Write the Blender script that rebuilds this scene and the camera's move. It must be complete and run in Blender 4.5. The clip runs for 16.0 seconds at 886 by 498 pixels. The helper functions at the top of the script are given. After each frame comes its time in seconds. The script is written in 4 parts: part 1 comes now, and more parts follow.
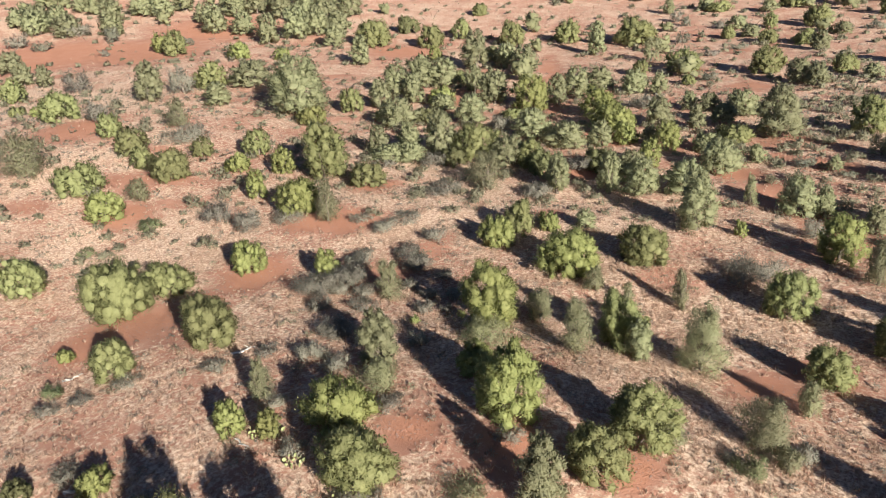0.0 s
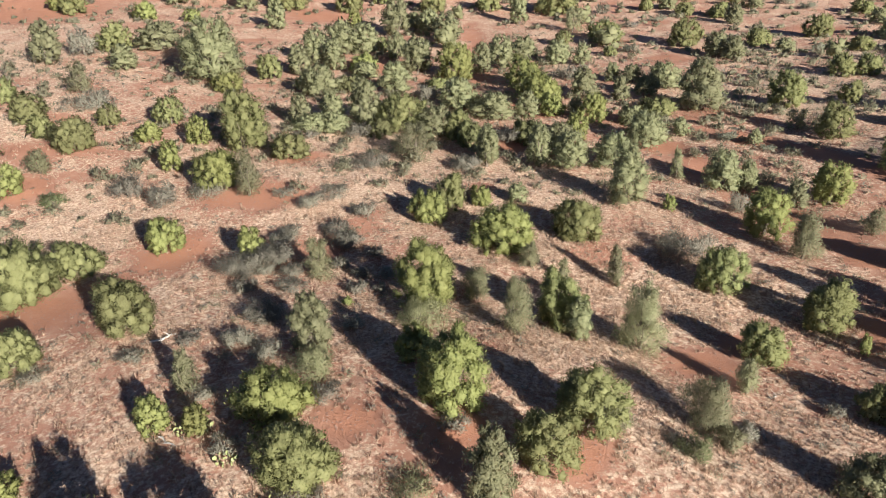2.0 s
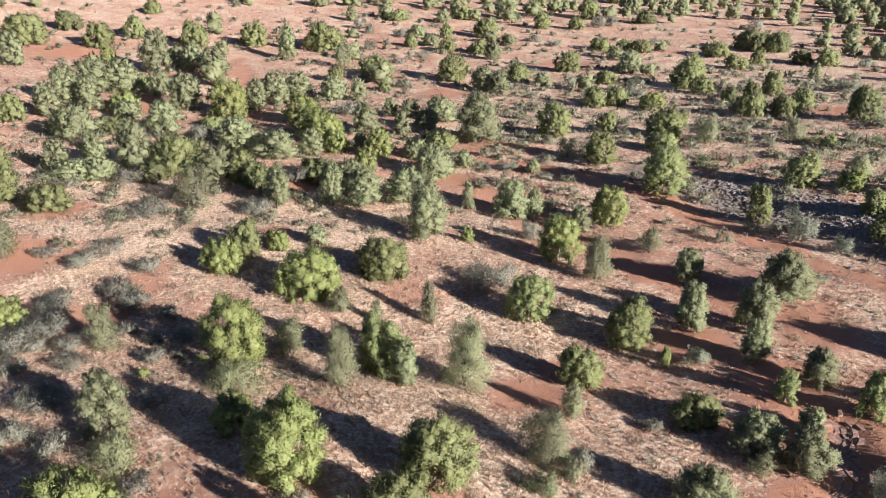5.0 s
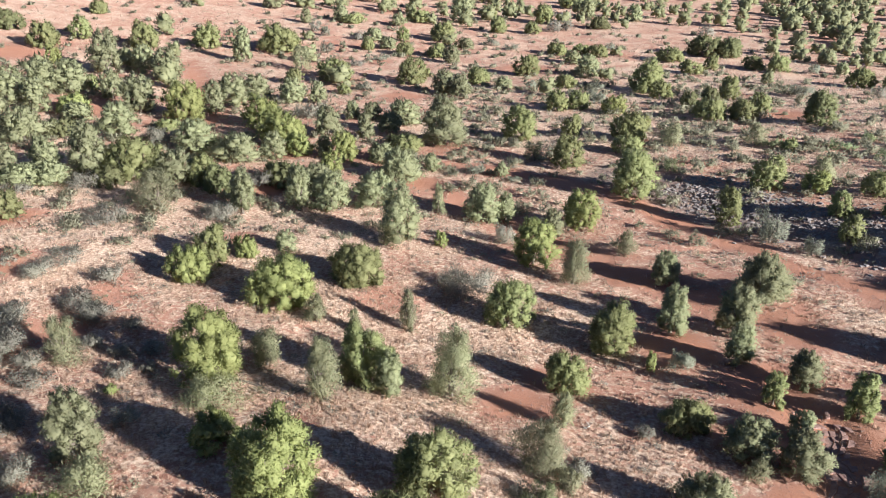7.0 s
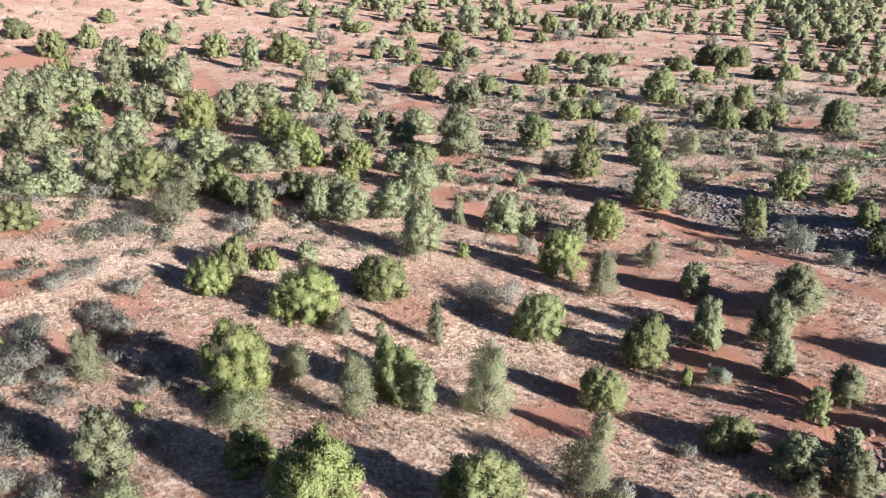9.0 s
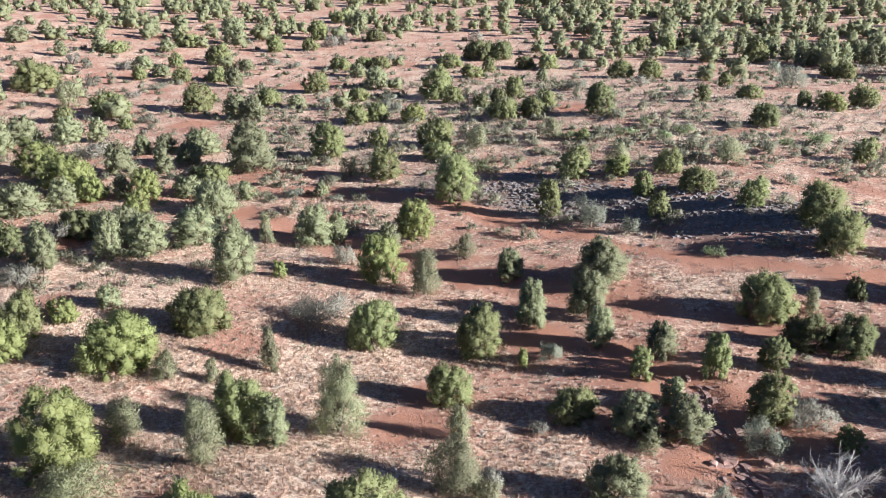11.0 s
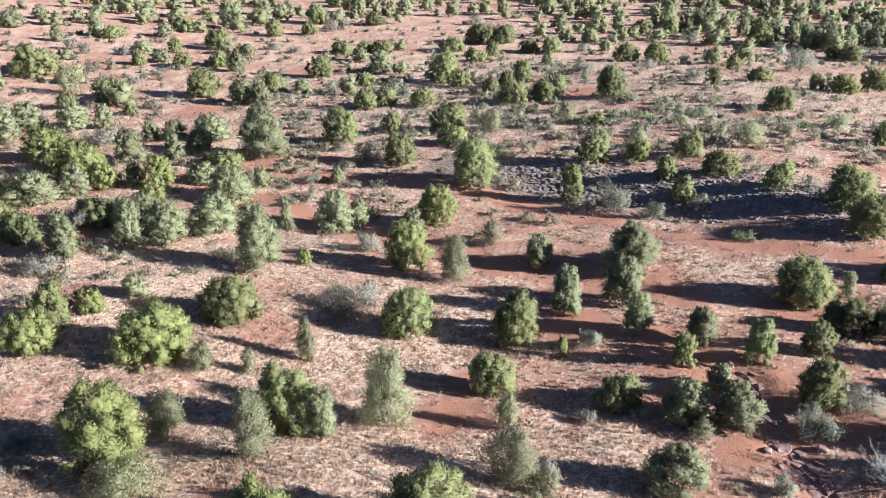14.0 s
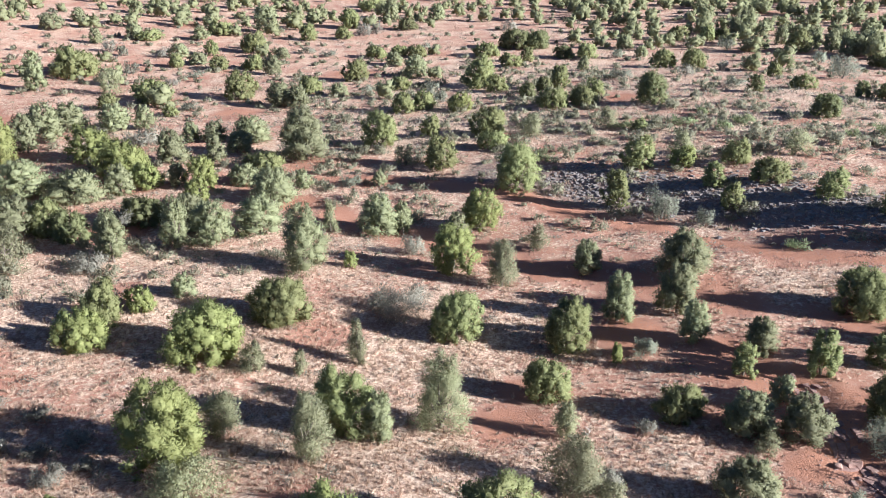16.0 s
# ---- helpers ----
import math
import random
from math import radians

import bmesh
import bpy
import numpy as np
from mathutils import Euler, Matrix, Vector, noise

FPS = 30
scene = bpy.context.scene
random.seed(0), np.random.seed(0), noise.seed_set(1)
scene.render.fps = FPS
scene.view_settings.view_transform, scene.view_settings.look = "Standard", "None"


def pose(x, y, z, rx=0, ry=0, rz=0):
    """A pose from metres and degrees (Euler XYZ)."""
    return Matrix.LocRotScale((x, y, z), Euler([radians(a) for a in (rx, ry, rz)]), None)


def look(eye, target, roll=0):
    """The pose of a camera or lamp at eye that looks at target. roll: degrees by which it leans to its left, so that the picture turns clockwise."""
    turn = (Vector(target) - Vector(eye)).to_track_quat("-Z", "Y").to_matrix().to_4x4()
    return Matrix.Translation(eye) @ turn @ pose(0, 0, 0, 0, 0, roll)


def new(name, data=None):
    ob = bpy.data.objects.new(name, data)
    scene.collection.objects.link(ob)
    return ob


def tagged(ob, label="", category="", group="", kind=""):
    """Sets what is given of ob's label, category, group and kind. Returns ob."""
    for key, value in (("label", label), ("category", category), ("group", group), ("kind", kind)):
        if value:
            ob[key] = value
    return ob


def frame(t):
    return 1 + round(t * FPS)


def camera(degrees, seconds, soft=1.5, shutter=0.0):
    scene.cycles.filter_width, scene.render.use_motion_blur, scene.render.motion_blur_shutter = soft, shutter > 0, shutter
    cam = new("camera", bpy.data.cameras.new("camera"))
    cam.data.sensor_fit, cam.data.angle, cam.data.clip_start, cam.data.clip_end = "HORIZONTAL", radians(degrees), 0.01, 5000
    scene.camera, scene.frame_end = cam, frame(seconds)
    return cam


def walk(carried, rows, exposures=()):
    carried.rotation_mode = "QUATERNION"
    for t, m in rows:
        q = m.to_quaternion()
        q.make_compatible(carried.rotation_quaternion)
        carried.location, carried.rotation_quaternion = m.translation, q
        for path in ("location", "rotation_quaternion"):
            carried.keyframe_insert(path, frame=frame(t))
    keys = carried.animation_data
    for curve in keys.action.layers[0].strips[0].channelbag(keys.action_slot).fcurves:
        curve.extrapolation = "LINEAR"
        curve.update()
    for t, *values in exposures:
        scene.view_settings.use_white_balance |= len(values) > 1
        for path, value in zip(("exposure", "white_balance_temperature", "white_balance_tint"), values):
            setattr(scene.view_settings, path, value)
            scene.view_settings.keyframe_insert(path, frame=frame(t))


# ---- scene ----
cam = camera(60.43, 16.0, soft=0.8)
PATH = [
    (0, look((9.532, -6.300, 31.331), (-12.801, 34.287, 12.518), -4.47)),
    (0.5, look((8.892, -5.826, 31.280), (-12.401, 34.967, 11.722), -3.86)),
    (1, look((8.252, -5.337, 31.239), (-12.467, 35.499, 11.162), -3.73)),
    (1.5, look((7.592, -4.895, 31.198), (-12.565, 35.909, 10.493), -3.69)),
    (2, look((6.951, -4.480, 31.176), (-10.143, 37.541, 10.152), -2.25)),
    (2.5, look((6.325, -4.065, 31.130), (-7.489, 39.072, 9.956), -1.24)),
    (3, look((5.706, -3.662, 31.061), (-5.151, 40.255, 9.766), -0.66)),
    (3.5, look((5.091, -3.265, 30.996), (-3.188, 41.209, 9.700), 0.08)),
    (4, look((4.477, -2.887, 30.934), (-3.119, 42.107, 10.493), -0.05)),
    (4.5, look((3.861, -2.498, 30.870), (-1.285, 43.142, 11.109), 0.34)),
    (5, look((3.219, -2.083, 30.792), (0.250, 43.984, 11.582), 0.65)),
    (5.2, look((2.960, -1.910, 30.759), (0.882, 44.237, 11.624), 0.93)),
    (7.3, look((0.243, -0.143, 30.027), (0.500, 46.182, 11.214), 1.66)),
    (7.5, look((0.000, -0.000, 30.000), (-0.001, 46.346, 11.238), 1.57)),
    (8, look((-0.599, 0.344, 29.932), (-0.673, 46.741, 11.294), 1.59)),
    (8.5, look((-1.212, 0.658, 29.861), (-1.288, 47.154, 11.473), 1.57)),
    (9, look((-1.841, 0.971, 29.814), (-1.603, 47.478, 11.458), 1.60)),
    (9.5, look((-2.507, 1.286, 29.791), (1.863, 47.686, 11.683), -0.15)),
    (10, look((-3.195, 1.585, 29.768), (5.605, 47.400, 11.780), -0.46)),
    (10.2, look((-3.470, 1.705, 29.756), (7.264, 47.149, 11.877), -0.32)),
    (12.3, look((-5.791, 3.248, 29.751), (8.700, 47.471, 11.468), -0.52)),
    (12.5, look((-6.027, 3.398, 29.718), (8.115, 47.636, 11.197), -0.64)),
    (13, look((-6.624, 3.760, 29.630), (7.092, 47.966, 10.717), -0.81)),
    (13.5, look((-7.203, 4.105, 29.545), (6.596, 48.284, 10.629), -0.77)),
    (14, look((-7.789, 4.446, 29.443), (6.267, 48.606, 10.672), -0.65)),
    (14.5, look((-8.370, 4.801, 29.346), (5.980, 48.848, 10.533), -0.46)),
    (15, look((-8.931, 5.141, 29.243), (5.647, 49.125, 10.456), -0.31)),
    (15.5, look((-9.478, 5.506, 29.131), (4.999, 49.557, 10.423), -0.06)),
    (16, look((-10.014, 5.867, 29.000), (2.677, 50.591, 10.597), -0.46)),
]
walk(cam, PATH, [(0, 1.40, 6500, 7), (1.5, 1.37, 6480, 7), (3.5, 1.49, 6250, 6), (4.5, 1.53, 6080, 6), (5, 1.58, 6030, 6), (9, 1.71, 5720, 7), (10, 1.65, 5640, 7), (12.5, 1.74, 5610, 7), (16, 1.77, 5570, 7)])


# ---- light ----
SUN_AZ = Vector((0.82, -0.57))          # towards the sun, on the plan
SUN_EL = radians(19.5)
world = bpy.data.worlds.new("world")
scene.world = world
world.use_nodes = True
wn = world.node_tree.nodes
sky = wn.new("ShaderNodeTexSky")
sky.sky_type, sky.sun_disc = "NISHITA", False
sky.sun_elevation = SUN_EL
sky.sun_rotation = math.atan2(SUN_AZ.x, SUN_AZ.y)
sky.altitude, sky.air_density, sky.dust_density = 1300, 0.26, 0.2
world.node_tree.links.new(sky.outputs[0], wn["Background"].inputs[0])
wn["Background"].inputs[1].default_value = 0.074
sun = new("sun", bpy.data.lights.new("sun", "SUN"))
sun.data.energy, sun.data.angle, sun.data.color = 5.0, radians(0.53), (1.0, 0.94, 0.84)
sun.matrix_world = look((SUN_AZ.x * 300, SUN_AZ.y * 300, 300 * math.tan(SUN_EL)), (0, 0, 0))


# ---- materials ----
def noded(name):
    m = bpy.data.materials.new(name)
    m.use_nodes = True
    t = m.node_tree
    return m, t, t.nodes["Principled BSDF"]


def ramp(t, fac, stops):
    n = t.nodes.new("ShaderNodeValToRGB")
    e = n.color_ramp.elements
    while len(e) < len(stops):
        e.new(0.5)
    for k, (p, c) in zip(e, stops):
        k.position, k.color = p, (*c, 1)
    t.links.new(fac, n.inputs[0])
    return n.outputs[0]


def noise_node(t, scale, detail=5.0, rough=0.6, vec=None):
    n = t.nodes.new("ShaderNodeTexNoise")
    n.inputs["Scale"].default_value, n.inputs["Detail"].default_value, n.inputs["Roughness"].default_value = scale, detail, rough
    if vec:
        t.links.new(vec, n.inputs["Vector"])
    return n.outputs["Fac"]


def mix(t, fac, a, b, mode="MIX"):
    n = t.nodes.new("ShaderNodeMix")
    n.data_type, n.blend_type = "RGBA", mode
    for sock, v in ((n.inputs[0], fac), (n.inputs[6], a), (n.inputs[7], b)):
        if isinstance(v, (int, float)):
            sock.default_value = v
        elif isinstance(v, tuple):
            sock.default_value = (*v, 1)
        else:
            t.links.new(v, sock)
    return n.outputs[2]


def maths(t, op, a, b=0.0):
    n = t.nodes.new("ShaderNodeMath")
    n.operation = op
    n.use_clamp = op in ("ADD", "MULTIPLY_ADD")
    for sock, v in zip(n.inputs, (a, b)):
        if isinstance(v, (int, float)):
            sock.default_value = v
        else:
            t.links.new(v, sock)
    return n.outputs[0]


def foliage(name, dark, mid, light, rough=0.75, through_leaf=0.5):
    """Leaf colour that varies from spray to spray and from plant to plant."""
    m, t, p = noded(name)
    isl = t.nodes.new("ShaderNodeNewGeometry").outputs["Random Per Island"]
    col = ramp(t, isl, [(0.0, dark), (0.3, mid), (0.75, mid), (1.0, light)])
    obj = t.nodes.new("ShaderNodeObjectInfo").outputs["Random"]
    hs = t.nodes.new("ShaderNodeHueSaturation")
    t.links.new(maths(t, "ADD", maths(t, "MULTIPLY", obj, 0.03), 0.485), hs.inputs["Hue"])
    sc = t.nodes.new("ShaderNodeMath")
    sc.operation = "MULTIPLY_ADD"
    t.links.new(obj, sc.inputs[0])
    sc.inputs[1].default_value, sc.inputs[2].default_value = 0.4, 0.8
    t.links.new(sc.outputs[0], hs.inputs["Value"])
    t.links.new(col, hs.inputs["Color"])
    geo = t.nodes.new("ShaderNodeTexCoord").outputs["Object"]
    patch = noise_node(t, 0.9, 3, 0.6, geo)
    c = mix(t, ramp(t, patch, [(0.35, (0, 0, 0)), (0.7, (1, 1, 1))]), hs.outputs[0], light)
    c = mix(t, 0.65, c, hs.outputs[0])
    t.links.new(c, p.inputs["Base Color"])
    p.inputs["Roughness"].default_value = rough
    p.inputs["Specular IOR Level"].default_value = 0.25
    thin = t.nodes.new("ShaderNodeBsdfTranslucent")
    t.links.new(c, thin.inputs["Color"])
    both = t.nodes.new("ShaderNodeMixShader")
    both.inputs[0].default_value = through_leaf
    t.links.new(p.outputs[0], both.inputs[1])
    t.links.new(thin.outputs[0], both.inputs[2])
    t.links.new(both.outputs[0], t.nodes["Material Output"].inputs["Surface"])
    return m


M_JUN = foliage("juniper_leaf", (0.208, 0.211, 0.096), (0.267, 0.271, 0.124), (0.32, 0.323, 0.154))
M_BRIGHT = foliage("bright_juniper_leaf", (0.232, 0.24, 0.092), (0.29, 0.299, 0.118), (0.343, 0.352, 0.148))
M_DARK = foliage("dark_juniper_leaf", (0.13, 0.131, 0.064), (0.178, 0.178, 0.086), (0.228, 0.226, 0.112))
M_PIN = foliage("pinyon_leaf", (0.232, 0.232, 0.133), (0.293, 0.293, 0.169), (0.35, 0.349, 0.205))
M_SPARSE = foliage("sparse_leaf", (0.25, 0.242, 0.142), (0.305, 0.296, 0.178), (0.36, 0.35, 0.218))
M_GREY = foliage("grey_scrub_twig", (0.25, 0.232, 0.19), (0.315, 0.292, 0.24), (0.39, 0.362, 0.30))
M_SAGE = foliage("sage_leaf", (0.22, 0.224, 0.172), (0.28, 0.283, 0.216), (0.35, 0.35, 0.272))
M_HERB = foliage("herb_leaf", (0.19, 0.215, 0.11), (0.24, 0.265, 0.14), (0.30, 0.32, 0.175))
M_FAR = foliage("distant_leaf", (0.215, 0.216, 0.12), (0.27, 0.27, 0.15), (0.33, 0.326, 0.184))
M_SCRUB = foliage("grey_green_scrub", (0.265, 0.255, 0.172), (0.33, 0.317, 0.216), (0.395, 0.38, 0.264))
M_CACTUS = foliage("cactus_pad", (0.15, 0.165, 0.075), (0.21, 0.225, 0.1), (0.27, 0.28, 0.13), 0.5, 0.05)
M_STRAW = foliage("dry_grass_straw", (0.47, 0.326, 0.238), (0.575, 0.408, 0.304), (0.675, 0.502, 0.386), 0.8, 0.4)


def bark(name, a, b):
    m, t, p = noded(name)
    vec = t.nodes.new("ShaderNodeTexCoord").outputs["Object"]
    t.links.new(ramp(t, noise_node(t, 14, 6, 0.7, vec), [(0.3, a), (0.7, b)]), p.inputs["Base Color"])
    p.inputs["Roughness"].default_value = 0.9
    bmp = t.nodes.new("ShaderNodeBump")
    bmp.inputs["Distance"].default_value = 0.02
    t.links.new(noise_node(t, 40, 4, 0.7, vec), bmp.inputs["Height"])
    t.links.new(bmp.outputs[0], p.inputs["Normal"])
    return m


M_BARK = bark("shaggy_bark", (0.10, 0.075, 0.06), (0.26, 0.21, 0.17))
M_DEAD = bark("bleached_wood", (0.30, 0.27, 0.25), (0.58, 0.54, 0.50))


def soil():
    m, t, p = noded("red_soil_and_litter")
    vec = t.nodes.new("ShaderNodeTexCoord").outputs["Object"]
    bare = t.nodes.new("ShaderNodeAttribute")
    bare.attribute_name = "bare"
    bare = bare.outputs["Fac"]
    red = ramp(t, noise_node(t, 0.35, 6, 0.65, vec), [(0.30, (0.23, 0.106, 0.074)), (0.50, (0.33, 0.166, 0.118)), (0.72, (0.43, 0.266, 0.196))])
    red = mix(t, maths(t, "MULTIPLY", noise_node(t, 9, 5, 0.7, vec), 0.55), red, (0.47, 0.25, 0.183))
    fresh = ramp(t, bare, [(0.6, (0, 0, 0)), (1.0, (0.75, 0.75, 0.75))])
    red = mix(t, fresh, red, mix(t, noise_node(t, 5, 5, 0.7, vec), (0.30, 0.122, 0.078), (0.50, 0.250, 0.160)))
    litter = ramp(t, noise_node(t, 3.2, 6, 0.75, vec), [(0.34, (0.20, 0.120, 0.093)), (0.46, (0.45, 0.308, 0.23)), (0.58, (0.665, 0.505, 0.388))])
    # straw and litter lie in clumps, thinner where the ground is bare
    wide = maths(t, "MULTIPLY", noise_node(t, 0.16, 4, 0.6, vec), 0.3)
    clump = maths(t, "SUBTRACT", maths(t, "ADD", maths(t, "MULTIPLY", noise_node(t, 1.9, 7, 0.76, vec), 0.7), wide), maths(t, "MULTIPLY", bare, 0.26))
    fac = ramp(t, clump, [(0.385, (0, 0, 0)), (0.47, (1, 1, 1))])
    col = mix(t, fac, red, litter)
    # grey stony tone on the bank, darkened to stand in for its shade
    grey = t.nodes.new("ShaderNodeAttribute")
    grey.attribute_name = "bank_shade"
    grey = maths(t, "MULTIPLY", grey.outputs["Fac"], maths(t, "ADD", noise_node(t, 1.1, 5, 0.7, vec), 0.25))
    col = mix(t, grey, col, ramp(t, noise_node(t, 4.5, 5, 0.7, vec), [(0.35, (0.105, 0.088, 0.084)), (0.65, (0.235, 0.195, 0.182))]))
    pebble = t.nodes.new("ShaderNodeTexVoronoi")
    pebble.inputs["Scale"].default_value = 5.5
    t.links.new(vec, pebble.inputs["Vector"])
    stone = ramp(t, pebble.outputs["Distance"], [(0.10, (1, 1, 1)), (0.20, (0, 0, 0))])
    col = mix(t, maths(t, "MULTIPLY", stone, 0.35), col, (0.55, 0.38, 0.29))
    t.links.new(col, p.inputs["Base Color"])
    p.inputs["Roughness"].default_value = 0.95
    p.inputs["Specular IOR Level"].default_value = 0.15
    bmp = t.nodes.new("ShaderNodeBump")
    bmp.inputs["Distance"].default_value, bmp.inputs["Strength"].default_value = 0.22, 0.9
    clod = maths(t, "MULTIPLY", noise_node(t, 8.0, 5, 0.7, vec), 0.45)
    t.links.new(maths(t, "ADD", noise_node(t, 2.6, 7, 0.75, vec), clod), bmp.inputs["Height"])
    t.links.new(bmp.outputs[0], p.inputs["Normal"])
    return m


M_SOIL = soil()


def rock_mat(name, low, mid, high):
    m, t, p = noded(name)
    vec = t.nodes.new("ShaderNodeTexCoord").outputs["Object"]
    c = ramp(t, noise_node(t, 2.0, 7, 0.7, vec), [(0.3, low), (0.55, mid), (0.75, high)])
    t.links.new(c, p.inputs["Base Color"])
    p.inputs["Roughness"].default_value = 0.9
    bmp = t.nodes.new("ShaderNodeBump")
    bmp.inputs["Distance"].default_value = 0.05
    t.links.new(noise_node(t, 7, 6, 0.7, vec), bmp.inputs["Height"])
    t.links.new(bmp.outputs[0], p.inputs["Normal"])
    return m


M_ROCK = rock_mat("red_sandstone", (0.2, 0.105, 0.085), (0.32, 0.2, 0.16), (0.46, 0.33, 0.28))
M_SLAB = rock_mat("wash_slab", (0.19, 0.105, 0.087), (0.28, 0.165, 0.138), (0.37, 0.25, 0.215))
M_LEDGE = rock_mat("grey_bank_stone", (0.14, 0.116, 0.11), (0.215, 0.18, 0.17), (0.30, 0.255, 0.24))


# ---- the lie of the land ----
HILLS = [(-18, 28, 22, 2.57), (90, 118, 60, 3.46), (-60, 70, 35, 1.33), (12, 58, 14, -0.89), (54, 82, 22, 1.67), (-4, 34, 14, 1.76), (117, 118, 60, 1.27), (9, 91, 22, -1.02), (-36, 34, 14, 0.98), (4, 50, 14, -0.82), (-44, 66, 14, 1.17), (-52, 106, 14, 0.95), (-20, 74, 14, 0.65), (-105, 72, 38, 3.5), (-135, 120, 60, 4.5), (-300, 215, 140, 20.0), (-180, 330, 130, 9.0), (37, 86, 13, -1.38), (60, 72, 13, 0.55), (45, 72, 10, -0.90), (27, 72, 12, -0.10), (48, 84, 9, -0.34), (60, 95, 14, 0.04)]


def value_noise(x, y, size, seed):
    """Smooth noise from 0 to 1 over cells of that size."""
    u, v = np.asarray(x, float) / size + 53.7 * seed, np.asarray(y, float) / size + 17.3 * seed
    i, j = np.floor(u).astype(np.int64), np.floor(v).astype(np.int64)
    a, b = u - i, v - j
    a, b = a * a * (3 - 2 * a), b * b * (3 - 2 * b)

    def h(p, q):
        k = (p * 374761393 + q * 668265263 + seed * 974711) & 0xFFFFFFFF
        k = ((k ^ (k >> 13)) * 1274126177) & 0xFFFFFFFF
        return ((k ^ (k >> 16)) & 0xFFFF) / 65535.0

    return (h(i, j) * (1 - a) + h(i + 1, j) * a) * (1 - b) + (h(i, j + 1) * (1 - a) + h(i + 1, j + 1) * a) * b


def land(x, y):
    """Height of the ground at a place of the plan."""
    z = -2.0 + 0.045 * np.maximum(0, np.hypot(x, y) - 220)
    for cx, cy, r, a in HILLS:
        z = z + a * np.exp(-((x - cx) ** 2 + (y - cy) ** 2) / r ** 2)
    return z


TRAIL = [(2, 112), (11.8, 107.6), (20.3, 102.2), (26.8, 94.4), (32.7, 84.1), (38.5, 75.3), (43.9, 66.9), (50.3, 61.6), (57.1, 56.7), (75, 42)]
GULLY = [(27.6, 52), (29.4, 46.6), (28.1, 42.1), (26.6, 37.6), (25.6, 34.3), (25.5, 30), (27, 22)]
WASH = [(-62, 190), (-50, 160), (-36, 118), (-22, 114), (-9, 116), (-5, 106), (6, 92), (16, 78), (24, 68), (33, 60), (45, 50)]
BARE = [(7.2, 48.4, 3.5), (10.3, 52.5, 3), (-24, 97, 5), (-46, 216, 9), (-8.5, 163, 6), (66, 143, 6), (22.7, 57.8, 3), (23.3, 38.1, 2.5),
        (25.5, 50, 3), (23, 205, 9), (-109, 80, 9), (-187, 135, 22), (-164, 146, 22), (-167, 179, 22), (-43, 49, 5), (-47, 36, 6),
        (-49, 31, 5), (-13.7, 29, 2.6), (-6.8, 30, 2.6), (0.9, 31.8, 2.2), (6.1, 48, 3), (-46.5, 77, 4), (-46.5, 62, 4), (-72, 56, 5),
        (-62.9, 136, 9), (-101, 180, 12), (-42, 64, 5), (29, 45, 5.5), (26.5, 51, 5), (22, 57.5, 4), (33, 41, 5), (20.8, 72.3, 3)]


def near_line(x, y, pts):
    best = np.full(np.shape(x), 1e9)
    for (ax, ay), (bx, by) in zip(pts, pts[1:]):
        l2 = (bx - ax) ** 2 + (by - ay) ** 2
        s = np.clip(((x - ax) * (bx - ax) + (y - ay) * (by - ay)) / l2, 0, 1)
        best = np.minimum(best, np.hypot(x - ax - s * (bx - ax), y - ay - s * (by - ay)))
    return best


def bareness(x, y):
    """1 on naked red soil, 0 under grass and litter."""
    wob = 2.2 * (value_noise(x, y, 4.0, 3) - 0.5) + 1.2 * (value_noise(x, y, 1.6, 5) - 0.5)
    b = np.clip(1.5 - (near_line(x, y, TRAIL) + wob) / 2.0, 0, 1)
    b = np.maximum(b, np.clip(1.6 - (near_line(x, y, GULLY) + wob) / 1.7, 0, 1))
    b = np.maximum(b, np.clip(1.3 - (near_line(x, y, WASH) + 2 * wob) / 3.2, 0, 1) * 0.85)
    for cx, cy, r in BARE:
        b = np.maximum(b, np.clip(1.7 - (np.hypot(x - cx, y - cy) + wob) / (0.75 * r), 0, 1))
    n = 0.6 * value_noise(x, y, 11.0, 7) + 0.4 * value_noise(x, y, 4.0, 9)
    b = np.maximum(b, np.clip((n - 0.69) * 5, 0, 0.8))
    return np.maximum(b, 0.36 * (1 - strawiness(x, y)))


STRAW = [(-41, 84, 15), (-36, 67, 9), (-24, 74, 10), (-7, 66, 8), (4, 39, 7), (-5, 51, 8), (42, 64, 9), (6, 62, 7), (-2, 44, 8), (-11, 83, 10),
         (84, 107, 28), (60, 95, 14), (14, 62, 6), (-62, 52, 9), (-90, 62, 14), (20, 44, 6), (10, 36, 6), (-52, 48, 5), (30, 130, 25), (60, 180, 40), (-130, 100, 20)]


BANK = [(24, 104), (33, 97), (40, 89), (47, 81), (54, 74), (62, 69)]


def bank_shade(x, y):
    """1 on the bank past the trail, painted grey for stones and shade."""
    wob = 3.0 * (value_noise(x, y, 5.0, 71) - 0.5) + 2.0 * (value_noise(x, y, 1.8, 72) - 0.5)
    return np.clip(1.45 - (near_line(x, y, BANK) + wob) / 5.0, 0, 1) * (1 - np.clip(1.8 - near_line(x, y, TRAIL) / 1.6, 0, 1))


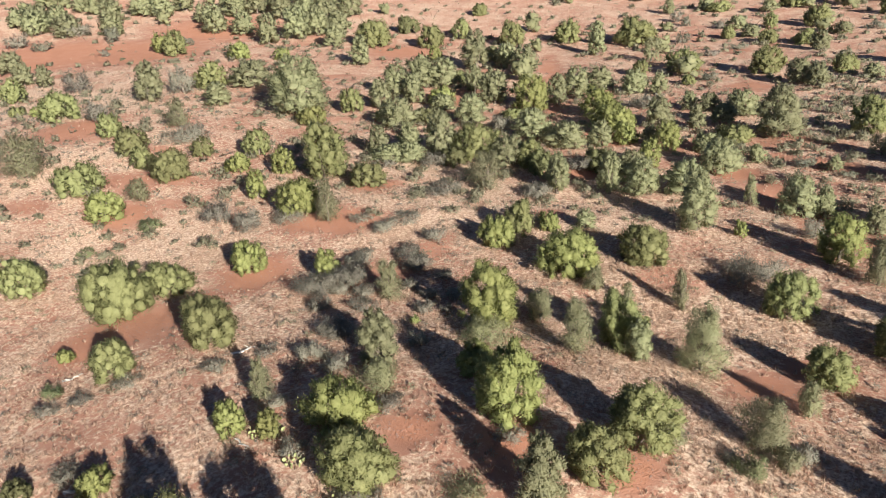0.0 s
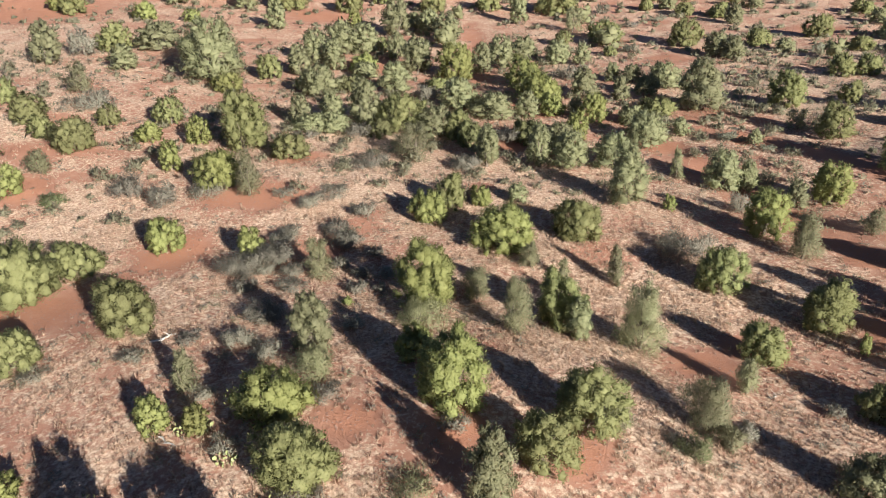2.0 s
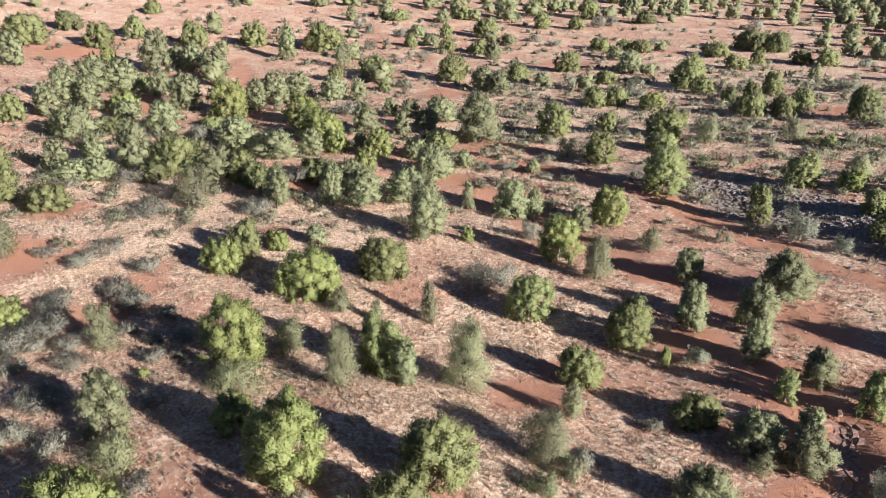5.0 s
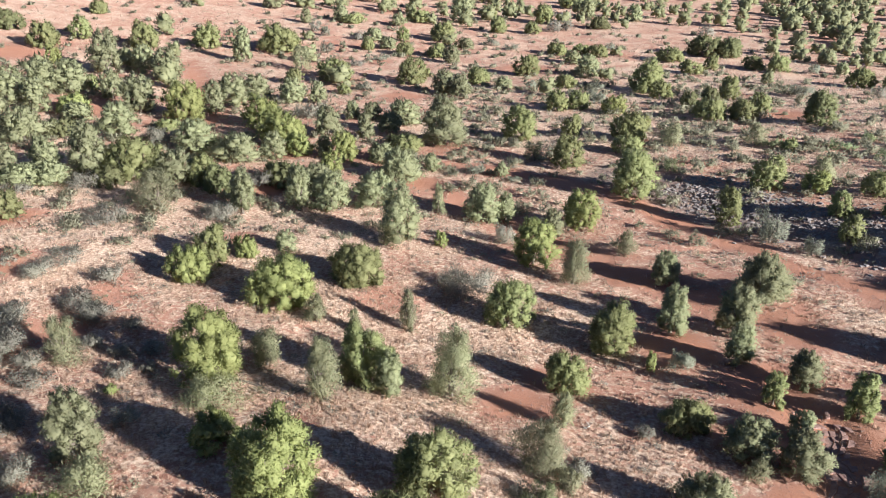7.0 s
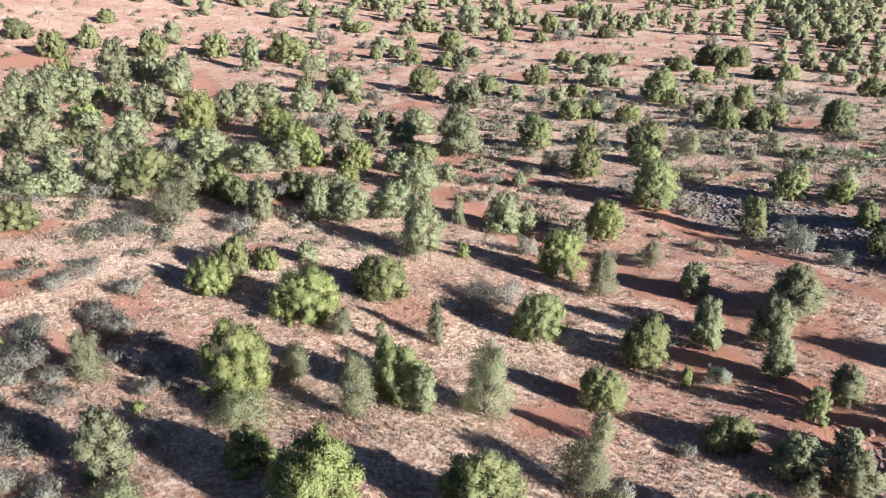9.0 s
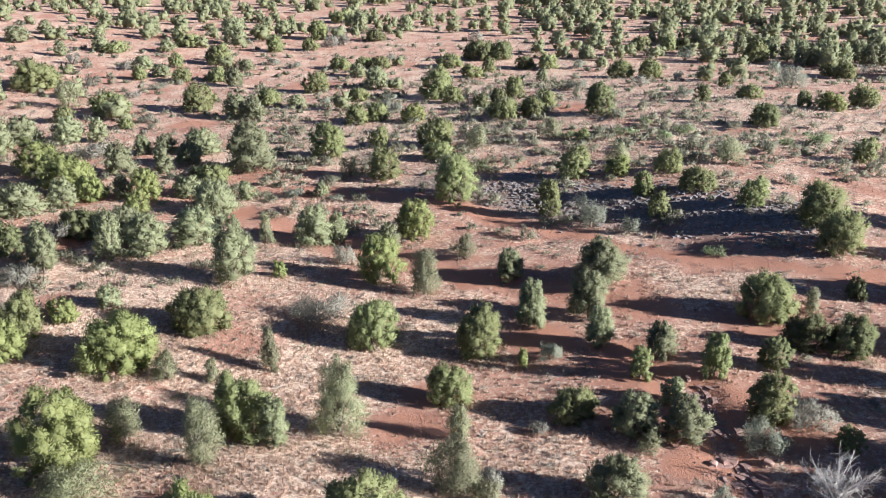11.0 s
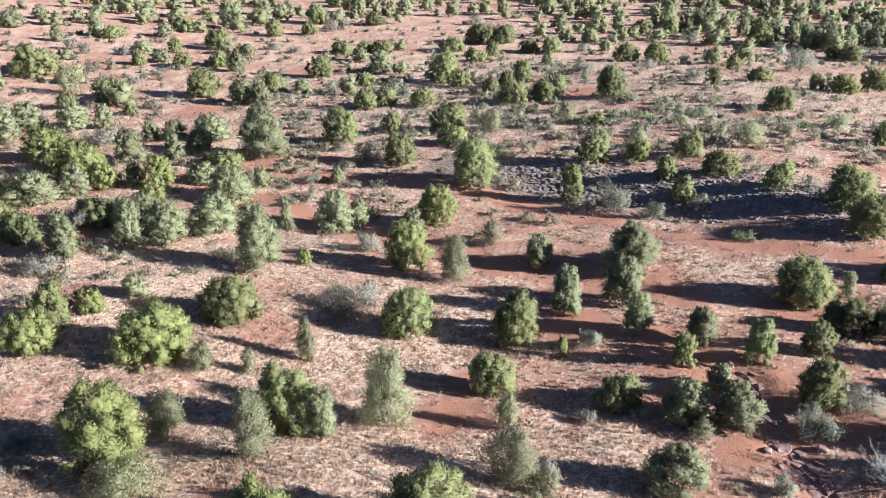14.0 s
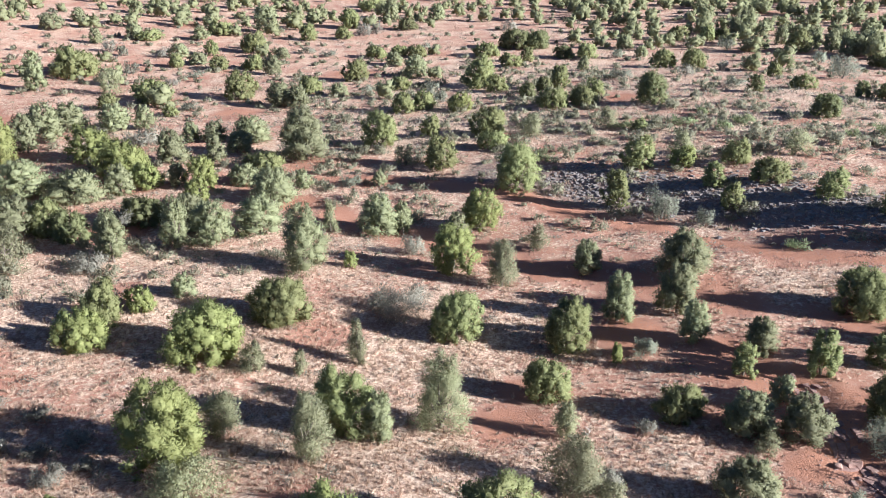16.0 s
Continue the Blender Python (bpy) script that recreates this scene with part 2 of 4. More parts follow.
def strawiness(x, y):
    """1 where bunch grass stands thick, 0 where it is thin."""
    q = 0
    for cx, cy, r in STRAW:
        q = np.maximum(q, np.exp(-((x - cx) ** 2 + (y - cy) ** 2) / r ** 2))
    # thicker on the knoll, thinner on the red ground about the gully
    knoll = 0.24 * np.clip((14 - x) / 22, 0, 1) * np.clip((88 - y) / 20, 0, 1)
    red = 0.40 * np.clip((x - 14) / 10, 0, 1) * np.clip((105 - y) / 15, 0, 1)
    return np.clip(0.75 * q + 0.75 * (value_noise(x, y, 6.0, 51) - 0.35) + knoll - red - 0.3 * bank_shade(x, y), 0, 1)


def relief(x, y):
    g = np.exp(-(near_line(x, y, GULLY) / 1.6) ** 2)
    w = np.exp(-(near_line(x, y, WASH) / 3.5) ** 2)
    r = 0.35 * (value_noise(x, y, 5.0, 11) - 0.5) + 0.16 * (value_noise(x, y, 1.7, 12) - 0.5)
    # a stony bank that steps up beyond the trail
    u, v = 0.81 * (x - 45) + 0.59 * (y - 83), 0.59 * (x - 45) - 0.81 * (y - 83)
    step = 0.35 * np.tanh((u + 1.5 * (value_noise(x, y, 6.0, 14) - 0.5)) / 1.6) * np.exp(-(u / 9) ** 2 - (v / 24) ** 4)
    return r - 0.55 * g - 0.5 * w + step


def ground_height(x, y):
    x, y = np.asarray(x, float), np.asarray(y, float)
    return land(x, y) + relief(x, y)


def mesh_of(name, verts, faces, normals=None):
    """A mesh from arrays; every face has the same number of corners."""
    me = bpy.data.meshes.new(name)
    verts, faces = np.asarray(verts, np.float32), np.asarray(faces, np.int32)
    k = faces.shape[1]
    me.vertices.add(len(verts))
    me.vertices.foreach_set("co", verts.ravel())
    me.loops.add(faces.size)
    me.loops.foreach_set("vertex_index", faces.ravel())
    me.polygons.add(len(faces))
    me.polygons.foreach_set("loop_start", np.arange(0, faces.size, k, dtype=np.int32))
    me.update(calc_edges=True)
    me.polygons.foreach_set("use_smooth", np.ones(len(faces), bool))
    if normals is not None:
        me.normals_split_custom_set_from_vertices(np.asarray(normals, np.float32))
    return me


def spaced(lo, a, b, hi, step, grow):
    """Coordinates with a fine step between a and b that widens outwards to lo and hi."""
    out, s = list(np.arange(a, b + step, step)), step
    while out[-1] < hi:
        s *= grow
        out.append(out[-1] + s)
    s = step
    while out[0] > lo:
        s *= grow
        out.insert(0, out[0] - s)
    return np.array(out)


gx, gy = spaced(-2600, -60, 62, 2600, 0.75, 1.06), spaced(-2200, 16, 100, 2600, 0.75, 1.06)
GX, GY = np.meshgrid(gx, gy)
GZ = ground_height(GX, GY)
nx, ny = len(gx), len(gy)
ii = (np.arange(ny - 1)[:, None] * nx + np.arange(nx - 1)[None]).ravel()
gm = mesh_of("ground", np.stack([GX.ravel(), GY.ravel(), GZ.ravel()], 1), np.stack([ii, ii + 1, ii + nx + 1, ii + nx], 1))
gm.attributes.new("bare", "FLOAT", "POINT").data.foreach_set("value", bareness(GX.ravel(), GY.ravel()).astype(np.float32))
gm.attributes.new("bank_shade", "FLOAT", "POINT").data.foreach_set("value", bank_shade(GX.ravel(), GY.ravel()).astype(np.float32))
gm.materials.append(M_SOIL)
ground = tagged(new("ground", gm), "red desert soil with straw litter and bare patches", "ground", kind="structure")


# ---- plants ----
def icosphere(level):
    bm = bmesh.new()
    bmesh.ops.create_icosphere(bm, subdivisions=level, radius=1)
    v = np.array([p.co[:] for p in bm.verts])
    f = np.array([[p.index for p in q.verts] for q in bm.faces])
    bm.free()
    return v, f


ICO = {k: icosphere(k) for k in (1, 2)}
ICO_V, ICO_F = ICO[2]


def unit(v):
    return v / (np.linalg.norm(v, axis=-1, keepdims=True) + 1e-9)


def rand_dir(rng, n):
    return unit(rng.normal(size=(n, 3)))


def profile(f):
    """Spread of a crown at a share of its height, 1 at its widest."""
    f = np.clip(f, 0, 1)
    return np.where(f < 0.36, 0.80 + 0.20 * np.sin(f / 0.36 * 1.57), np.sqrt(np.clip(1 - ((f - 0.36) / 0.66) ** 2.3, 0, 1)))


def lobes_for(style, w, h, rng):
    """Centres and radii of the masses of foliage that make up a crown."""
    c, r = [], []
    if style == "far":
        c.append((0, 0, 0.42 * h))
        r.append((0.38 * w, 0.38 * w, 0.45 * h))
        for k in range(6):
            a, s = 2.4 * k + rng.uniform(-0.4, 0.4), rng.uniform(0.17, 0.25) * w
            f = 0.15 + 0.7 * k / 6
            d = max(0, 0.5 * w * float(profile(f)) * rng.uniform(0.85, 1.1) - s)
            c.append((d * math.cos(a), d * math.sin(a), f * h))
            r.append((s, s, s))
    elif style == "round":
        # billows over a rounded, uneven mound that reaches the ground
        a0, a1, k0 = rng.uniform(0, 6.28), rng.uniform(0, 6.28), rng.uniform(0, 6.28)
        n = int(np.clip(30 + 7 * w, 34, 72))
        peak = rng.uniform(0.04, 0.16)
        for k in range(n):
            f = 0.06 + 0.86 * ((k + 0.5) / n) ** 0.9
            a = 2.4 * k + k0 + rng.uniform(-0.4, 0.4)
            s = rng.uniform(0.07, 0.16) * w
            sz = min(s * rng.uniform(1.0, 1.4), 0.25 * h)
            env = 0.5 * w * float(profile(f)) * (1 + 0.17 * math.cos(a - a0) + 0.12 * math.cos(2 * a - a1)) * rng.uniform(0.8, 1.14)
            z = f * h * (1 + peak * math.cos(a - a1) * rng.uniform(0.5, 1.5))
            d = max(0.0, env - s)
            c.append((d * math.cos(a), d * math.sin(a), max(sz * 0.5, z - 0.2 * sz)))
            r.append((s, s, sz))
        c.append((0, 0, 0.42 * h))
        r.append((0.36 * w, 0.36 * w, 0.42 * h))
    elif style == "tall":
        # rounded boughs in rough whorls that shorten towards a blunt top
        a0 = rng.uniform(0, 6.28)
        n = int(np.clip(24 + 5 * w, 28, 52))
        for k in range(n):
            f = (k + 0.3) / n
            a = 2.4 * k + a0 + rng.uniform(-0.5, 0.5)
            env = 0.5 * w * (0.86 + 0.14 * math.sin(3.1 * f) - 0.52 * f ** 2.2) * rng.uniform(0.68, 1.16) * (1 + 0.18 * math.cos(a - a0))
            s = env * rng.uniform(0.26, 0.42)
            c.append(((env - s) * math.cos(a), (env - s) * math.sin(a), h * (0.09 + 0.83 * f)))
            r.append((s, s, min(h * rng.uniform(0.07, 0.11) + 0.2 * s, s + 0.1)))
        c.append((0, 0, 0.5 * h))
        r.append((0.27 * w, 0.27 * w, 0.43 * h))
    elif style == "sparse":
        a0, a1 = rng.uniform(0, 6.28), rng.uniform(0, 6.28)
        for k in range(24):
            f = (k + 0.5) / 24
            a = 2.4 * k + rng.uniform(-0.5, 0.5)
            env = 0.5 * w * (0.92 + 0.12 * math.sin(6 * f + a0) - 0.42 * f ** 2.6) * rng.uniform(0.65, 1.15) * (1 + 0.25 * math.cos(a - a1))
            s = env * rng.uniform(0.36, 0.6)
            c.append(((env - s) * math.cos(a), (env - s) * math.sin(a), h * (0.10 + 0.80 * f)))
            r.append((s, s, h * rng.uniform(0.09, 0.14) + 0.04 * w))
    else:
        c, r = [(0, 0, 0.30 * h)], [(0.36 * w, 0.34 * w, 0.42 * h)]
        for k in range(12):
            a = 0.8 * k + rng.uniform(-0.4, 0.4)
            d = rng.uniform(0.15, 0.38) * w
            s = rng.uniform(0.11, 0.20)
            c.append((d * math.cos(a), d * math.sin(a), h * rng.uniform(0.15, 0.6)))
            r.append((s * w, s * w, h * rng.uniform(0.2, 0.36)))
    C, R = np.array(c), np.array(r)
    # brought to the plant's spread and height
    size = 0.5 * ((C + R)[:, :2].max(0) - (C - R)[:, :2].min(0))
    k = np.array([0.5 * w / size.mean(), 0.5 * w / size.mean(), h / (C + R)[:, 2].max()])
    return C * k, R * k


def crown_arrays(style, w, h, spray, rng, level=2, cover=1.0, body=0.74):
    """Crown as arrays of vertices, faces and normals: soft billows of leaf, clad in fine sprays of the length given."""
    C, R = lobes_for(style, w, h, rng)
    open_work = style in ("sparse", "low")
    area = (R[:, 0] * R[:, 2]) ** 0.8
    blade = 0.20 if open_work else 0.25
    K = int(np.clip((1.7 if open_work else 2.3) * cover * w * h / (blade * spray ** 2), 60, 16000))
    li = rng.choice(len(C), K * 3, p=area / area.sum())
    d = rand_dir(rng, K * 3)
    d[:, 2] += 0.12
    d = unit(d)
    depth = rng.uniform(0.3, 1.1, (K * 3, 1)) if open_work else rng.uniform(body, 1.12, (K * 3, 1))
    P = C[li] + R[li] * d * depth
    if open_work:
        keep = np.flatnonzero(P[:, 2] > 0.02)[:K]
    else:
        hid = np.zeros(len(P), bool)
        for c, r in zip(C, R):
            hid |= (((P - c) / r) ** 2).sum(1) < 0.8 * body ** 2
        keep = np.flatnonzero(~hid & (P[:, 2] > 0.02))[:K]
    P, d = P[keep], unit(d[keep] / R[li[keep]])
    whole = unit(P / (1, 1, 1.25) - np.array([0, 0, 0.25 * h]))
    e = unit(0.55 * d + 0.25 * whole + (0, 0, 0.5) + 0.6 * rng.normal(size=d.shape))
    L = spray * rng.uniform(0.65, 1.3, (len(P), 1))
    W = L * blade * rng.uniform(0.8, 1.2, (len(P), 1))
    side = unit(np.cross(e, unit(d + 0.6 * rand_dir(rng, len(P)))))
    leaf = np.stack([P - side * W - e * L * 0.35, P + side * W - e * L * 0.35, P + e * L * 0.65], 1)
    leaf[..., 2] = np.maximum(leaf[..., 2], 0.02)
    nrm = unit(0.55 * d + 0.65 * whole + (0, 0, 0.1) + 0.18 * rng.normal(size=e.shape))
    flip = (np.cross(leaf[:, 1] - leaf[:, 0], leaf[:, 2] - leaf[:, 0]) * nrm).sum(1) < 0
    leaf[flip] = leaf[flip][:, ::-1]
    V, N = [leaf.reshape(-1, 3)], [np.repeat(nrm, 3, axis=0)]
    F = [np.arange(len(leaf) * 3).reshape(-1, 3)]
    if not open_work:
        # the leafy body of each billow, with an uneven skin
        pv, pf = ICO[level]
        v = pv[None] * (1 + 0.18 * rng.normal(size=(len(C), len(pv), 1)))
        far_out = unit((v * R[:, None] + C[:, None]) / (1, 1, 1.25) - np.array([0, 0, 0.25 * h]))
        n = unit(0.55 * unit(pv[None] / R[:, None]) + 0.65 * far_out + 0.22 * rng.normal(size=v.shape))
        v = v * R[:, None] * body + C[:, None]
        v[..., 2] = np.maximum(v[..., 2], 0.02 * h)
        V.append(v.reshape(-1, 3)), N.append(n.reshape(-1, 3))
        F.append((pf[None] + len(leaf) * 3 + (np.arange(len(C)) * len(pv))[:, None, None]).reshape(-1, 3))
    return np.concatenate(V), np.concatenate(F), np.concatenate(N)


def join_crown(name, arrays):
    return mesh_of(name, *arrays)


def tube(points, radii, sides=6):
    """A bent tapering stem through the points."""
    points = np.asarray(points, float)
    V, F = [], []
    for k, (p, r) in enumerate(zip(points, radii)):
        d = unit(points[min(k + 1, len(points) - 1)] - points[max(k - 1, 0)])
        u = unit(np.cross(d, (0.3, 0.9, 0.2)))
        v = np.cross(d, u)
        for s in range(sides):
            a = 2 * math.pi * s / sides
            V.append(p + r * (math.cos(a) * u + math.sin(a) * v))
    for k in range(len(points) - 1):
        for s in range(sides):
            a, b = k * sides + s, k * sides + (s + 1) % sides
            F.append((a, b, b + sides, a + sides))
    return np.array(V), np.array(F)


def stems(w, h, rng, limbs, thick, reach=0.24):
    """A trunk that leans and parts into limbs, as arrays."""
    top = np.array([rng.uniform(-0.08, 0.08) * w, rng.uniform(-0.08, 0.08) * w, 0.58 * h])
    parts = [tube([(0, 0, -0.25), top * (0.4, 0.4, 0.3) + (0.04 * w, 0, 0), top * (0.7, 0.7, 0.65), top], [thick * 1.25, thick, thick * 0.6, thick * 0.2])]
    for k in range(limbs):
        a = 2.4 * k + rng.uniform(-0.4, 0.4)
        z0 = rng.uniform(0.03, 0.4) * h
        o = np.array([0, 0, z0])
        tip = np.array([math.cos(a) * reach * w, math.sin(a) * reach * w, min(0.6 * h, z0 + rng.uniform(0.2, 0.42) * h)])
        parts.append(tube([o, o * 0.5 + tip * 0.5 + (0, 0, -0.05 * h), tip], [thick * 0.6, thick * 0.4, thick * 0.12], 5))
    V, F, n = [], [], 0
    for v, f in parts:
        V.append(v)
        F.append(f + n)
        n += len(v)
    return np.concatenate(V), np.concatenate(F)


def part(name, me, material, parent, label=""):
    me.materials.append(material)
    ob = new(name, me)
    ob.parent = parent
    if label:
        tagged(ob, label)
    return ob


COUNT = [0]


def plant(name, style, material, x, y, w, h, label, category, group, limbs=4, leaf_scale=1.0, wood=None):
    COUNT[0] += 1
    rng = np.random.default_rng(1000 + COUNT[0])
    away = math.hypot(x, y)
    leaf = max(0.165, 0.0028 * away) * leaf_scale
    w, h = 1.09 * w, 1.03 * h
    base = new(name)
    base.location = (x, y, float(ground_height(x, y)) - 0.05)
    base.rotation_euler = (0, 0, rng.uniform(0, 6.28))
    base.empty_display_size = 0.3
    tagged(base, label, category, group)
    v, f = stems(w, h, rng, limbs if away < 130 else 2, max(0.05, 0.028 * h))
    part("trunk", mesh_of("trunk", v, f), wood or M_BARK, base, "shaggy grey-brown bark")
    part("crown", join_crown("crown", crown_arrays(style, w, h, leaf, rng, 2 if away < 75 else 1, 1.6 if away < 75 else 1.25 if away < 150 else 1.1, 0.5)), material, base)
    return base


def size_word(w, h, small, large):
    return "small" if w * h < small else "large" if w * h > large else "medium"


def shape_word(w, h):
    return "low spreading" if h < 0.75 * w else "upright" if h > 1.25 * w else "rounded"


def soil_word(x, y):
    return "on bare red soil" if bareness(np.array(x), np.array(y)) > 0.5 else "in dry grass"


def juniper(x, y, w, h):
    return plant("juniper", "round", M_JUN, x, y, w, h, f"{size_word(w, h, 12, 32)} {shape_word(w, h)} olive-green juniper {soil_word(x, y)}", "juniper", "junipers on the flat")


def bright_juniper(x, y, w, h):
    return plant("juniper", "round", M_BRIGHT, x, y, w, h, f"{size_word(w, h, 12, 32)} {shape_word(w, h)} bright yellow-green juniper {soil_word(x, y)}", "juniper", "junipers on the flat")


def dark_juniper(x, y, w, h):
    return plant("juniper", "round", M_DARK, x, y, w, h, f"{size_word(w, h, 12, 32)} {shape_word(w, h)} dark green juniper {soil_word(x, y)}", "juniper", "junipers on the flat")


def pinyon(x, y, w, h):
    return plant("pinyon_pine", "tall", M_PIN, x, y, w, h, f"{size_word(w, h, 14, 34)} {shape_word(w, h)} grey-green pinyon {soil_word(x, y)}", "pine tree", "pinyon pines on the flat", limbs=5)


def sparse_shrub(x, y, w, h):
    return plant("desert_shrub", "sparse", M_SPARSE, x, y, w, h, f"{shape_word(w, h)} thin feathery grey-olive shrub {soil_word(x, y)}", "shrub", "feathery shrubs", limbs=9, leaf_scale=0.9)


def grey_scrub(x, y, w, h):
    return plant("scrub_bush", "low", M_GREY, x, y, w, h, f"low twiggy grey-brown scrub bush {soil_word(x, y)}", "bush", "grey scrub", limbs=9, leaf_scale=0.9)


def sage(x, y, w, h):
    return plant("sagebrush", "low", M_SAGE, x, y, w, h, f"{size_word(w, h, 5, 14)} silvery pale sagebrush {soil_word(x, y)}", "shrub", "sagebrush", limbs=8, leaf_scale=0.85)


def herb(x, y, w, h):
    return plant("green_herb", "low", M_HERB, x, y, w, min(h, 0.6 * w), f"low pale green leafy herb {soil_word(x, y)}", "plant", "green herbs", limbs=7, leaf_scale=0.85)


def dead_shrub(x, y, w, h):
    """A leafless shrub: bleached stems that fork twice."""
    rng = np.random.default_rng(77)
    base = new("dead_shrub")
    base.location = (x, y, float(ground_height(x, y)) - 0.05)
    tagged(base, "leafless bleached grey shrub with tangled bare branches", "shrub")
    for k in range(26):
        a, lean = 2.4 * k, rng.uniform(0.25, 1.25)
        d = np.array([math.cos(a) * math.sin(lean), math.sin(a) * math.sin(lean), math.cos(lean)])
        L = rng.uniform(0.6, 1.0) * h * (1.0 if lean < 0.8 else 0.8)
        V, F, n = [], [], 0
        v, f = tube([(0, 0, 0), d * L * 0.5 + rng.normal(size=3) * 0.08, d * L], [0.05, 0.03, 0.010], 5)
        V.append(v), F.append(f)
        n = len(v)
        for j in range(20):
            o = d * L * rng.uniform(0.25, 0.95)
            e = unit(d + 0.9 * rng.normal(size=3))
            l = rng.uniform(0.5, 1.1)
            v, f = tube([o, o + e * l * 0.5 + rng.normal(size=3) * 0.06, o + e * l], [0.022, 0.015, 0.006], 3)
            V.append(v), F.append(f + n)
            n += len(v)
        part("branch", mesh_of("branch", np.concatenate(V), np.concatenate(F)), M_DEAD, base)
    return base


juniper(-13.0, 15.4, 5.0, 6.1)
juniper(-19.1, 13.6, 4.4, 5.8)
juniper(-14.2, 23.7, 4.9, 4.2)
juniper(-1.4, 30.1, 4.1, 4.0)
juniper(0.3, 34.3, 4.4, 4.9)
juniper(18.9, 45.6, 3.7, 2.7)
juniper(-4.9, 49.3, 4.2, 5.4)
juniper(34.4, 35.7, 1.7, 2.0)
juniper(-41.5, 28.9, 4.0, 3.4)
juniper(31.2, 40.1, 3.0, 4.3)
juniper(-37.0, 35.0, 5.4, 4.4)
juniper(10.8, 51.4, 3.7, 3.5)
juniper(26.1, 48.6, 1.8, 2.9)
juniper(31.7, 46.8, 2.5, 3.8)
juniper(15.6, 58.3, 4.4, 4.5)
juniper(7.1, 62.2, 4.2, 4.6)
juniper(-51.0, 37.6, 6.8, 5.6)
juniper(-50.1, 43.0, 4.4, 3.4)
juniper(-7.2, 67.5, 5.2, 4.7)
juniper(42.5, 54.0, 5.0, 4.6)
juniper(-21.9, 69.7, 3.4, 4.2)
juniper(-65.6, 37.8, 5.5, 4.5)
juniper(57.6, 62.0, 5.0, 4.7)
juniper(46.7, 79.8, 2.9, 3.3)
juniper(-47.9, 77.4, 5.7, 3.6)
juniper(36.0, 87.6, 3.3, 5.2)
juniper(56.7, 74.9, 3.5, 3.9)
juniper(48.1, 85.5, 2.9, 3.5)
juniper(-55.2, 78.4, 6.8, 8.5)
juniper(54.3, 82.9, 4.5, 3.3)
juniper(26.3, 97.8, 6.1, 6.6)
juniper(-82.5, 58.8, 6.6, 4.6)
juniper(-74.9, 68.3, 6.9, 4.6)
juniper(43.9, 97.0, 4.4, 4.7)
juniper(-40, 96.4, 7.5, 5.8)
juniper(55.6, 91.1, 3.7, 3.6)
juniper(-82.1, 69.9, 3.5, 3.4)
juniper(-71.1, 83.0, 4.4, 4.2)
juniper(-78.3, 78.2, 3.5, 3.2)
juniper(19.3, 110.8, 4.7, 5.3)
juniper(-88.1, 73.5, 5.1, 4.4)
juniper(-5.4, 119.2, 6.7, 2.6)
juniper(30.2, 117.1, 4.5, 3.0)
juniper(84.8, 86.8, 3.4, 3.6)
juniper(-98.7, 78.7, 4.1, 4.3)
juniper(13.9, 126.0, 5.7, 6.5)
juniper(54.7, 115.2, 2.3, 2.1)
juniper(32.4, 125.6, 5.8, 4.8)
juniper(23.0, 128.7, 3.5, 3.9)
juniper(-74.6, 115.2, 4.6, 4.8)
juniper(-119.3, 84.8, 7.5, 5.6)
juniper(50.3, 139.6, 6.1, 4.1)
juniper(55.5, 138.8, 5.5, 4.1)
juniper(23.4, 150.3, 5.1, 4.4)
juniper(-96.3, 119.9, 3.8, 5.2)
juniper(28.1, 152.1, 5.0, 4.0)
juniper(61.3, 144.8, 3.9, 4.1)
juniper(-112.5, 117.6, 7.1, 6.1)
juniper(115.6, 118.9, 5.4, 4.3)
juniper(101.0, 133.6, 4.8, 3.2)
juniper(47.7, 164.9, 4.8, 4.0)
juniper(60.9, 161.6, 4.5, 5.3)
juniper(-32.9, 171.0, 3.9, 3.4)
juniper(-147.5, 95.3, 5.4, 5.5)
juniper(-7.0, 177.3, 7.3, 6.3)
juniper(46.8, 173.1, 7.8, 7.8)
juniper(28.8, 178.2, 5.5, 3.3)
juniper(-24.2, 179.1, 7.9, 5.0)
juniper(8.7, 181.2, 5.9, 4.1)
juniper(110.9, 154.5, 3.2, 3.4)
juniper(21.7, 194.4, 6.4, 5.8)
juniper(-152.0, 146.3, 7.6, 6.7)
juniper(102.3, 186.4, 6.9, 5.1)
juniper(108.8, 182.8, 6.9, 5.1)
juniper(-96.5, 190.0, 8.0, 6.6)
juniper(65.9, 205.4, 5.9, 4.0)
juniper(-112.4, 184.3, 11.8, 7.8)
juniper(-76.9, 202.4, 8.4, 7.5)
juniper(-44.1, 214.1, 11.7, 8.2)
juniper(-63.3, 210.2, 7.8, 7.0)
juniper(-1.3, 220.0, 6.1, 4.5)
juniper(-10.2, 220.0, 5.2, 4.2)
juniper(-94.2, 205.0, 5.5, 6.1)
juniper(-21.6, 224.6, 4.2, 3.6)
juniper(155.3, 164.4, 6.2, 4.4)
juniper(91.2, 210.4, 6.6, 4.9)
juniper(66.1, 223.5, 7.7, 4.3)
juniper(45.9, 228.8, 6.7, 3.6)
juniper(34.5, 231.2, 6.7, 4.0)
juniper(41.7, 233.0, 5.1, 3.4)
juniper(-12.2, 242.3, 4.1, 4.6)
juniper(-0.3, 246.2, 7.6, 6.4)
juniper(152.8, 198.2, 7.4, 6.8)
juniper(-103.6, 238.4, 6.3, 4.2)
juniper(18.8, 266.2, 5.9, 5.9)
juniper(134.1, 231.7, 6.7, 5.2)
juniper(142.6, 227.6, 5.6, 5.2)
